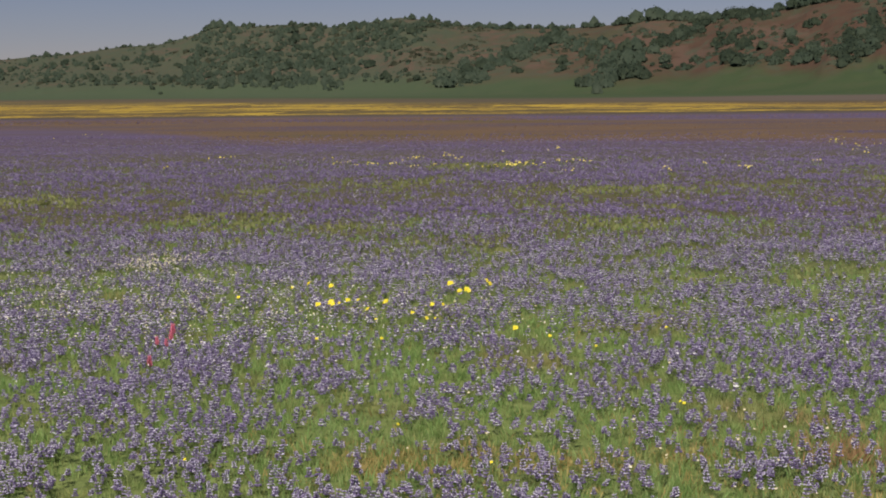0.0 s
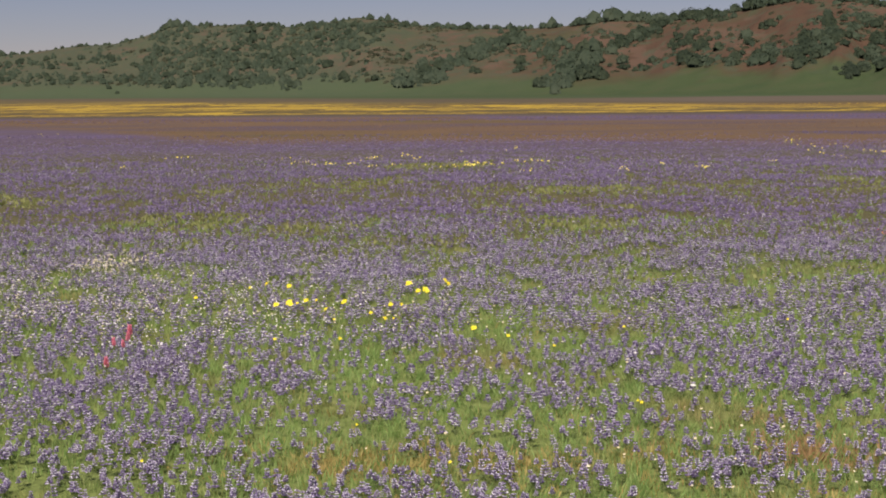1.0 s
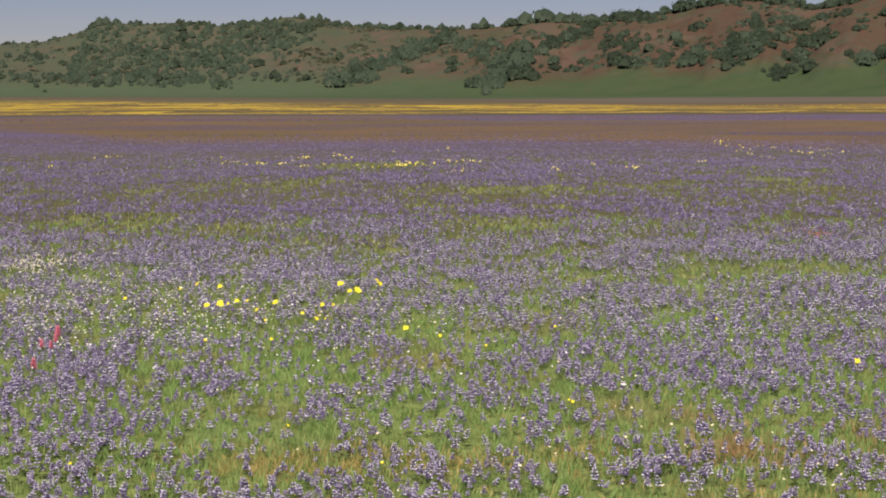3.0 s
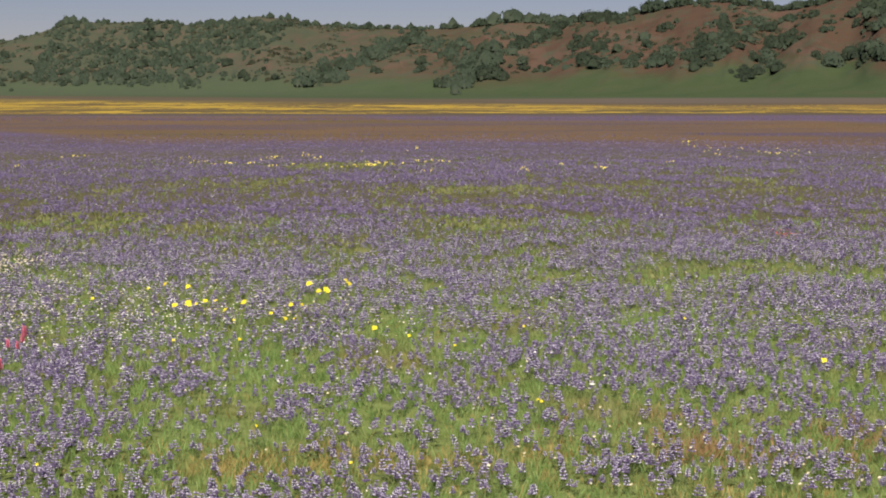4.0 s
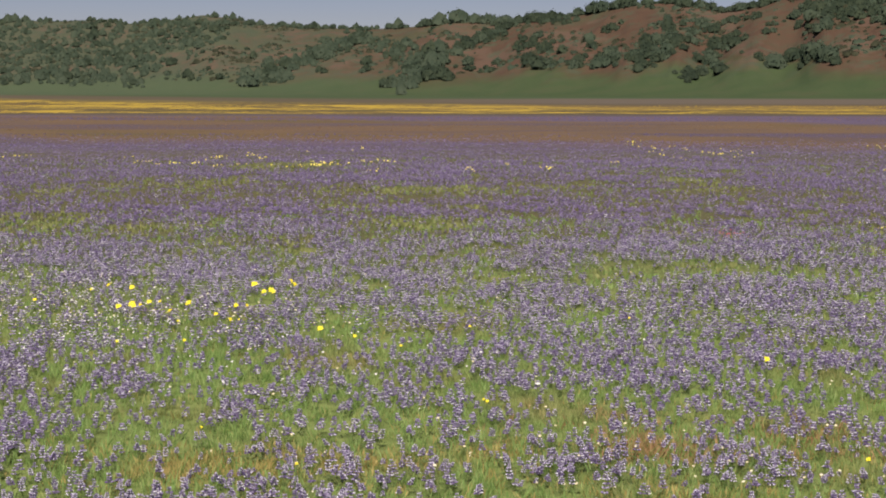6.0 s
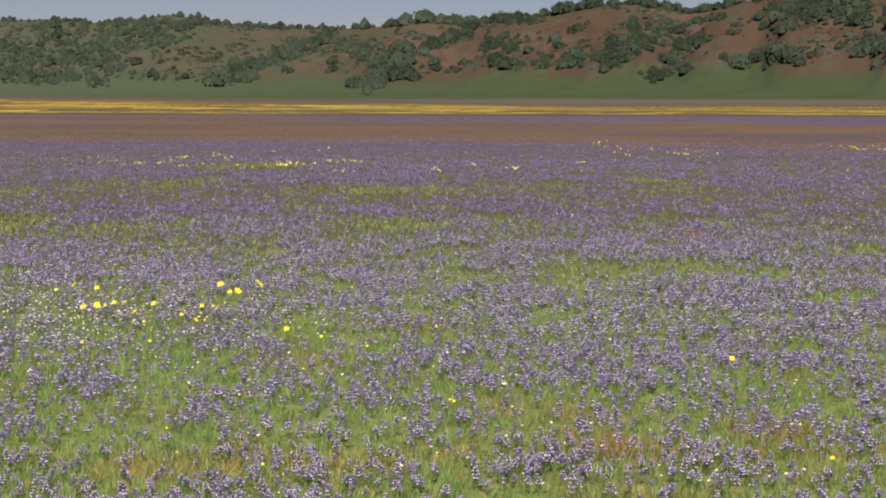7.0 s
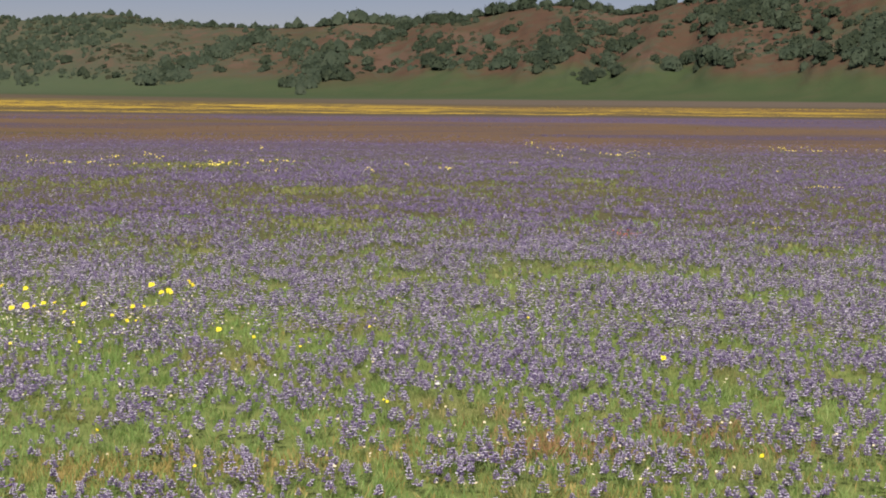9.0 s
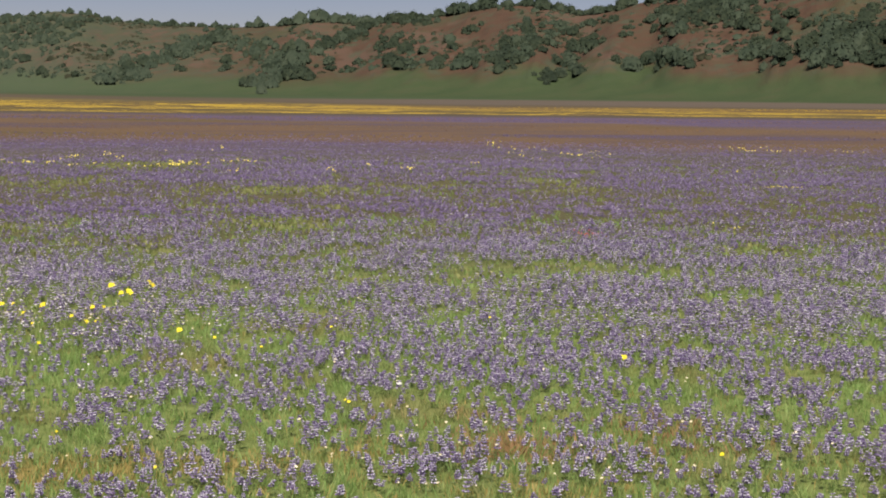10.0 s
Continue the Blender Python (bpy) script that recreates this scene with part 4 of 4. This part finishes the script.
def build_surround():
    """The same meadow beside and behind the tripod."""
    n = 5200
    r, a = np.sqrt(rng.uniform(0.5, 52, n)), rng.uniform(0, 6.283, n)
    x, y = r * np.sin(a), r * np.cos(a)
    keep = (np.abs(np.degrees(np.arctan2(x, y))) > 25.5) | (r < 4.4)
    x, y = x[keep], y[keep]
    plants = rng.uniform(size=len(x)) < cover(x, y)
    plain = [merged(*q) for q in lupine_shapes(2, 4, 0, 6, 350)]
    ob = scatter("lupine_field", plain, LUPINE, x[plants], y[plants], ground_z(x[plants], y[plants]), rng.uniform(0.6, 1.0, plants.sum()), rng.uniform(0, 6.28, plants.sum()))
    tagged(ob, "countless violet-blue lupines growing through meadow grass", "wildflowers", kind="stuff")
    ob = scatter("meadow_grass", grass_shapes(5, 6, 0.06, 0.007, 460), [GRASS], x, y, ground_z(x, y), rng.uniform(0.6, 1.2, len(x)), rng.uniform(0, 6.28, len(x)), 0.2)
    tagged(ob, "fresh yellow-green meadow grass", "grass", kind="stuff")


build_surround()


# ---- single wildflowers ----
def daisy_model(petal):
    """A yellow daisy with a ring of notched rays, a domed centre, a stem and narrow leaves."""
    root = new("yellow_daisy")
    stem, head, centre = Shape(), Shape(), Shape()
    stem.tube([(0, 0, -0.02), (0.004, 0, 0.07), (0, 0, 0.125)], [0.0022, 0.0018, 0.0015], 4, 0)
    tip = Vector((0, 0, 0.125))
    tilt = Euler((0.75, 0.15, 0)).to_matrix()
    for i in range(9):
        a = 6.283 * i / 9
        k = 0.86 + 0.16 * math.sin(2.3 * i + 0.7)
        u, t = k * Vector((math.cos(a), math.sin(a), 0.10 + 0.22 * math.sin(1.7 * i))), Vector((-math.sin(a), math.cos(a), 0))
        pts = [u * 0.004, u * 0.015 - t * 0.0075, u * 0.015 + t * 0.0075, u * 0.0235 - t * 0.006, u * 0.0215, u * 0.0235 + t * 0.006]
        head.add([tip + tilt @ p for p in pts], [(0, 1, 2), (1, 3, 4), (1, 4, 2), (2, 4, 5)], 0)
    ring = [tip + tilt @ Vector((0.007 * math.cos(6.283 * i / 8), 0.007 * math.sin(6.283 * i / 8), 0.002)) for i in range(8)]
    centre.add(ring + [tip + tilt @ Vector((0, 0, 0.007))], [(i, (i + 1) % 8, 8) for i in range(8)], 0)
    part("stem", stem.mesh("daisy_stem", [STEM]), root)
    part("petals", head.mesh("daisy_petals", [petal]), root, "bright yellow ray petals")
    part("flower_centre", centre.mesh("daisy_centre", [ORANGE]), root, "orange-yellow domed centre")
    for i in range(3):
        leaf = Shape()
        a = 2.1 * i
        leaf.blade((0, 0, 0.01 + 0.015 * i), (0.04 * math.cos(a), 0.04 * math.sin(a), 0.04 + 0.015 * i), 0.005, 0, 0.01)
        part("leaf", leaf.mesh("daisy_leaf", [STEM]), root)
    return tagged(root, "bright yellow daisy on a thin stem among lupines", "wildflower", "yellow daisies")


DAISIES = [
    (-1.96, 9.39, 1.15), (-1.80, 9.32, 0.90), (-1.74, 8.64, 0.95), (-1.69, 8.72, 1.20), (-1.66, 8.66, 0.80), (-1.60, 8.80, 0.80), (-1.54, 8.81, 0.70), (-1.42, 8.43, 0.90),
    (-1.36, 8.75, 1.10), (-1.05, 9.56, 1.15), (-0.96, 9.25, 0.90), (-0.92, 9.31, 1.00), (-0.88, 9.23, 0.75), (-0.82, 9.70, 0.85), (-0.78, 9.53, 1.00), (-0.51, 7.88, 0.85),
    (-2.02, 9.22, 0.60), (-2.28, 8.82, 0.60), (-1.07, 8.67, 0.75), (-1.01, 8.68, 0.60), (-1.14, 8.31, 0.60), (-1.03, 8.13, 0.70), (-1.51, 7.37, 0.45), (-1.19, 7.40, 0.50),
    (-0.32, 7.65, 0.55), (-1.63, 8.70, 0.50), (0.29, 5.96, 0.50), (-1.45, 4.80, 0.40), (-0.07, 7.33, 0.40), (-0.98, 8.13, 0.45), (-1.30, 8.06, 0.40), (1.67, 6.83, 0.80),
    (1.55, 4.89, 0.60), (0.29, 5.99, 0.40), (-0.41, 4.86, 0.40), (-0.80, 5.42, 0.40), (1.21, 8.14, 0.40), (0.31, 7.97, 0.40),
]
# far clumps: x, y, spread across, spread in depth, number
DAISY_LINE = [
    (-7.77, 28.73, 0.08, 0.55, 5), (-7.69, 29.25, 0.12, 0.57, 3), (-5.46, 28.49, 0.07, 1.31, 4), (-4.79, 26.38, 0.1, 0.22, 6), (-4.39, 25.74, 0.08, 0.21, 3), (-4.18, 25.74, 0.08, 0.21, 6),
    (-3.8, 25.75, 0.05, 0.21, 3), (-3.66, 28.25, 0.09, 0.51, 6), (-3.53, 29.28, 0.16, 0.54, 6), (-3.28, 29.55, 0.09, 0.28, 5), (-2.86, 28.01, 0.06, 0.5, 5), (-2.99, 25.55, 0.06, 0.21, 3),
    (-2.45, 25.55, 0.03, 0.21, 2), (-3.3, 24.95, 0.08, 0.2, 3), (-1.81, 25.55, 0.09, 0.31, 12), (-1.61, 25.55, 0.09, 0.41, 14), (-1.76, 26.62, 0.06, 0.22, 5), (-1.94, 24.76, 0.1, 0.19, 4),
]
DAISY_LINE_END = [
    (-1.31, 25.35, 0.07, 0.2, 4), (-1.12, 25.97, 0.05, 0.21, 3), (-0.87, 27.07, 0.08, 0.23, 5), (-0.62, 27.3, 0.08, 0.23, 5), (-0.41, 27.07, 0.04, 0.23, 3), (-0.68, 23.32, 0.08, 0.17, 4),
    (-2.32, 32.24, 0.04, 0.33, 2), (-1.28, 32.57, 0.08, 0.66, 4),
]
DAISY_PATCHES = [
    (0.93, 24.03, 0.06, 0.22, 6), (1.61, 25.17, 0.05, 0.2, 3), (2.18, 24.22, 0.08, 0.18, 7), (5.68, 37.58, 0.13, 0.45, 8), (5.41, 34.74, 0.11, 1.55, 10), (3.68, 26.87, 0.08, 0.46, 3),
    (6.06, 33.3, 0.1, 1.07, 5), (5.12, 28.31, 0.09, 0.52, 4), (6.21, 31.36, 0.11, 0.32, 5), (6.39, 30.18, 0.12, 0.74, 9), (7.01, 31.67, 0.17, 0.49, 8), (5.09, 30.75, 0.07, 0.91, 3),
    (11.26, 35.16, 0.13, 0.64, 9),
]
DAISY_PATCHES_FAR = [
    (10.95, 33.27, 0.13, 0.77, 10), (11.48, 32.9, 0.12, 0.76, 9), (12.2, 33.97, 0.08, 0.81, 5), (13.26, 33.95, 0.14, 0.83, 7), (6.96, 19.58, 0.06, 0.2, 7), (7.18, 19.56, 0.03, 0.27, 5),
    (6.68, 19.35, 0.05, 0.13, 3), (7.87, 23.65, 0.04, 0.58, 3), (4.29, 13.78, 0.11, 0.33, 7), (-17.18, 45.52, 0.09, 1.48, 3), (-16.61, 46.87, 0.08, 0.77, 2), (-7.91, 25.44, 0.05, 0.22, 2),
]
DAISY_CLUMPS = DAISY_LINE + DAISY_LINE_END + DAISY_PATCHES + DAISY_PATCHES_FAR


def build_daisies():
    models = daisy_model(YELLOW), daisy_model(YELLOW_OVEREXPOSED)
    made = [False, False]
    spots = [(x, y, 0.95 * k if y > 6.5 else 0.75 * k, 0.95) for x, y, k in DAISIES]
    for cx, cy, rx, ry, n in DAISY_CLUMPS:
        for _ in range(n):
            spots.append((rng.normal(cx, rx), rng.normal(cy, ry), rng.uniform(0.45, 0.82) * (1.0 if cy > 20 else 0.55), 1.0))
    for i, (x, y, k, tall) in enumerate(spots):
        m = Matrix.LocRotScale((x, y, float(ground_z(x, y))), Euler((rng.normal(0, 0.05), rng.normal(0, 0.05), rng.normal(0, 0.6))), None)
        far = int(y > 12)
        ob = copy_thing(models[far], m) if made[far] else models[far]
        made[far] = True
        ob.matrix_basis = m
        ob.scale = (tall, tall, tall)
        if y > 12:
            tagged(ob, "small yellow daisy in a distant clump among lupines")
        for piece in ob.children:
            if piece.name.startswith(("petals", "flower_centre")):
                piece.scale, piece.location = (k,) * 3, (0, 0, 0.125 * (1 - k))


build_daisies()


def clover_model():
    """An owl's clover: a thick spike of pink bracts on a reddish stem."""
    root = new("owl_clover")
    stem, spike = Shape(), Shape()
    stem.tube([(0, 0, -0.02), (0, 0, 0.13)], [0.003, 0.002], 4, 0)
    g = np.random.default_rng(5)
    for i in range(54):
        q = i / 54
        a = 2.4 * i
        z = 0.075 + 0.05 * q
        r = 0.019 * (1 - 0.4 * q)
        spike.bud((0, 0, z), (math.cos(a), math.sin(a), 0.9), r * g.uniform(1.1, 1.5), 0.008, 0)
    part("stem", stem.mesh("clover_stem", [STEM]), root)
    part("flower_spike", spike.mesh("clover_spike", [PINK]), root, "dense rose-pink bracts")
    for i in range(4):
        leaf = Shape()
        leaf.blade((0, 0, 0.03 + 0.015 * i), (0.04 * math.cos(1.6 * i), 0.04 * math.sin(1.6 * i), 0.06 + 0.02 * i), 0.005, 0, 0.01)
        part("leaf", leaf.mesh("clover_leaf", [STEM]), root)
    return tagged(root, "rose-pink owl's clover spike standing among lupines", "wildflower", "pink clovers")


def build_clovers():
    model = clover_model()
    for i, (x, y, k) in enumerate([(-2.20, 6.76, 0.9), (-2.37, 7.70, 1.0), (-2.35, 7.60, 0.85), (-2.38, 7.48, 0.75), (-2.33, 7.46, 0.7)]):
        m = Matrix.LocRotScale((x, y, float(ground_z(x, y))), Euler((rng.normal(0, 0.08), rng.normal(0, 0.08), i * 1.7)), None)
        ob = model if i == 0 else copy_thing(model, m)
        ob.matrix_basis = m
        ob.scale = (k, k, k * 1.1)


build_clovers()


def blossom_shapes(radius, height, seed, count=5):
    """Small open flowers on thread stems: slot 0 petals, slot 1 stem."""
    made, g = [], np.random.default_rng(seed)
    for _ in range(count):
        sh = Shape()
        tip = Vector((g.normal(0, 0.01), g.normal(0, 0.01), height * g.uniform(0.8, 1.15)))
        sh.blade((0, 0, -0.01), tip, 0.003, 1)
        tilt = Euler((g.uniform(0.2, 0.9), g.uniform(-0.4, 0.4), 0)).to_matrix()
        ring = [tip + tilt @ Vector((radius * math.cos(6.283 * i / 6), radius * math.sin(6.283 * i / 6), radius * 0.35)) for i in range(6)]
        sh.add([tip] + ring, [(0, 1 + i, 1 + (i + 1) % 6) for i in range(6)], 0)
        made.append(sh)
    return made


def white_model():
    root = new("white_poppy")
    petals, stem = Shape(), Shape()
    stem.tube([(0, 0, -0.02), (0, 0, 0.11)], [0.002, 0.0015], 4, 0)
    for i in range(5):
        a = 6.283 * i / 5
        u, t = Vector((math.cos(a), math.sin(a), 0.5)), Vector((-math.sin(a), math.cos(a), 0))
        c = Vector((0, 0, 0.11))
        petals.add([c, c + u * 0.009 - t * 0.007, c + u * 0.009 + t * 0.007, c + u * 0.0145], [(0, 1, 2), (1, 3, 2)], 0)
    part("stem", stem.mesh("poppy_stem", [STEM]), root)
    part("petals", petals.mesh("poppy_petals", [WHITE]), root)
    root.matrix_basis = Matrix.LocRotScale((0.53, 6.24, float(ground_z(0.53, 6.24))), Euler((0.2, 0, 0)), (1, 1, 1.2))
    tagged(root, "single white cup-shaped flower in green grass", "wildflower")


white_model()


def drift(name, label, mats, shapes, spots, size=1.0):
    """A sprinkling of small flowers: spots are x, y, spread across, spread in depth, number."""
    xs, ys = [], []
    for cx, cy, rx, ry, n in spots:
        xs.append(rng.normal(cx, rx, n))
        ys.append(rng.normal(cy, ry, n))
    x, y = np.concatenate(xs), np.concatenate(ys)
    keep = y > 4.3
    x, y = x[keep], y[keep]
    ob = scatter(name, shapes, mats, x, y, ground_z(x, y), size * rng.uniform(0.6, 1.2, len(x)), rng.normal(0, 0.6, len(x)), 0.15)
    tagged(ob, label, "wildflowers", kind="stuff")


small = blossom_shapes(0.0058, 0.11, 500)
drift("cream_flowers", "small cream-coloured flowers scattered through lupines", [CREAM, STEM], small, [(-3.41, 10.75, 0.14, 0.26, 220), (-3.3, 9.2, 0.9, 1.0, 260), (-2.9, 8.6, 0.9, 0.7, 160), (-2.0, 8.1, 0.6, 0.4, 70), (-0.8, 8.3, 0.3, 0.3, 40), (0.0, 6.5, 2.0, 1.6, 90), (0.8, 5.0, 0.7, 0.4, 50)])
drift("white_flowers", "small white flowers scattered through lupines", [WHITE, STEM], small, [(-1.85, 8.6, 0.4, 0.4, 150), (-2.6, 8.0, 0.7, 0.6, 130), (-3.4, 9.4, 0.9, 1.2, 270), (-1.2, 7.2, 0.6, 0.5, 60), (5.9, 14.1, 0.3, 0.4, 50), (1.0, 9.0, 2.0, 1.5, 60), (-8, 27, 3, 2.5, 50), (2, 28, 6, 4, 50), (6.7, 31.3, 0.9, 0.6, 60), (-2.6, 27.6, 1.4, 0.6, 60)])
drift("orange_poppies", "few orange-red poppies among distant lupines", [POPPY, STEM], blossom_shapes(0.008, 0.11, 520), [(2.85, 13.2, 0.10, 0.10, 26)])


# ---- dry stems, gold and rust-coloured growth ----
def tall_stems(name, label, mat, spots, height=0.13):
    shapes = grass_shapes(8, 6, height, 0.004, 440)
    xs, ys = [], []
    for cx, cy, rx, ry, n in spots:
        xs.append(rng.normal(cx, rx, n))
        ys.append(rng.normal(cy, ry, n))
    x, y = np.concatenate(xs), np.concatenate(ys)
    keep = y > 4.3
    x, y = x[keep], y[keep]
    ob = scatter(name, shapes, [mat], x, y, ground_z(x, y), rng.uniform(0.6, 1.2, len(x)), rng.uniform(0, 6.28, len(x)), 0.2)
    tagged(ob, label, "grass", kind="stuff")


tall_stems("rust_stems", "patch of rust-red dry stems in the grass", RUST, [(0.89, 5.5, 0.12, 0.18, 150), (0.95, 5.42, 0.1, 0.1, 70), (1.56, 5.75, 0.16, 0.15, 90), (1.5, 5.4, 0.25, 0.1, 60), (0.75, 6.0, 0.2, 0.2, 30)], 0.055)
tall_stems("dry_grass", "straw-coloured dry grass between lupines", DRY, [(0.3, 5.46, 0.13, 0.1, 70), (-0.6, 5.41, 0.18, 0.12, 150), (-0.13, 5.34, 0.15, 0.08, 90), (-0.62, 5.2, 0.22, 0.1, 130), (-0.82, 5.2, 0.06, 0.12, 50), (0.9, 4.76, 0.14, 0.08, 60), (-0.7, 4.95, 0.25, 0.25, 60), (0.5, 5.0, 0.5, 0.3, 90), (1.5, 5.2, 0.5, 0.35, 110), (-2.9, 8.7, 0.7, 0.5, 90), (-0.75, 8.1, 0.5, 0.4, 60), (0.3, 4.8, 1.2, 0.3, 130), (-1.0, 5.3, 0.3, 0.2, 60), (0.0, 5.6, 1.8, 0.6, 160), (-1.2, 8.2, 1.6, 0.8, 140), (1.6, 6.2, 0.7, 0.5, 70)], 0.045)


def tuft_belt(name, label, category, mats, y0, y1, per_m2, size, seed, streaky, grain, cut=(-9.0, 0.0)):
    """Low ragged growth of one belt across the plain."""
    g = np.random.default_rng(seed)
    made = []
    for _ in range(6):
        sh = Shape()
        for k in range(3):
            a = g.uniform(0, 6.28)
            c = Vector((g.normal(0, 0.08), g.normal(0, 0.08), 0))
            u = Vector((math.cos(a), math.sin(a), 0)) * 0.09
            sh.add([c - u, c + u, c + Vector((0, 0, 0.17)) + u * 0.6, c + Vector((0, 0, 0.15)) - u * 0.7], [(0, 1, 2), (0, 2, 3)], k % len(mats))
        made.append(sh)
    half = math.tan(radians(26))
    n = int(per_m2 * half * (y1 * y1 - y0 * y0))
    y = np.sqrt(rng.uniform(y0 * y0, y1 * y1, n))
    x = rng.uniform(-1, 1, n) * y * half
    q = fbm(x * grain[0], y * grain[1], 4, seed)
    keep = rng.uniform(size=n) < smooth(q, streaky - 0.05, streaky + 0.07)
    keep &= (x / y > cut[0]) | (y > cut[1])
    x, y = x[keep], y[keep]
    ob = scatter(name, made, mats, x, y, ground_z(x, y) - 0.01, size * rng.uniform(0.6, 1.3, len(x)), rng.uniform(0, 6.28, len(x)), 0.1)
    tagged(ob, label, category, kind="stuff")


tuft_belt("gold_flowers", "belt of golden wildflowers far across the plain", "wildflowers", [GOLD], 101, 185, 1.6, 0.30, 71, 0.62, (0.004, 0.04))
tuft_belt("rust_growth", "belt of rust-brown low growth across the plain", "grass", [UMBER], 41, 86, 4.0, 0.17, 81, 0.42, (0.012, 0.10), (-0.33, 64.0))
tuft_belt("far_lupines", "belt of violet lupines far across the plain", "wildflowers", [DUSK], 46, 103, 7.0, 0.20, 91, 0.54, (0.012, 0.09))
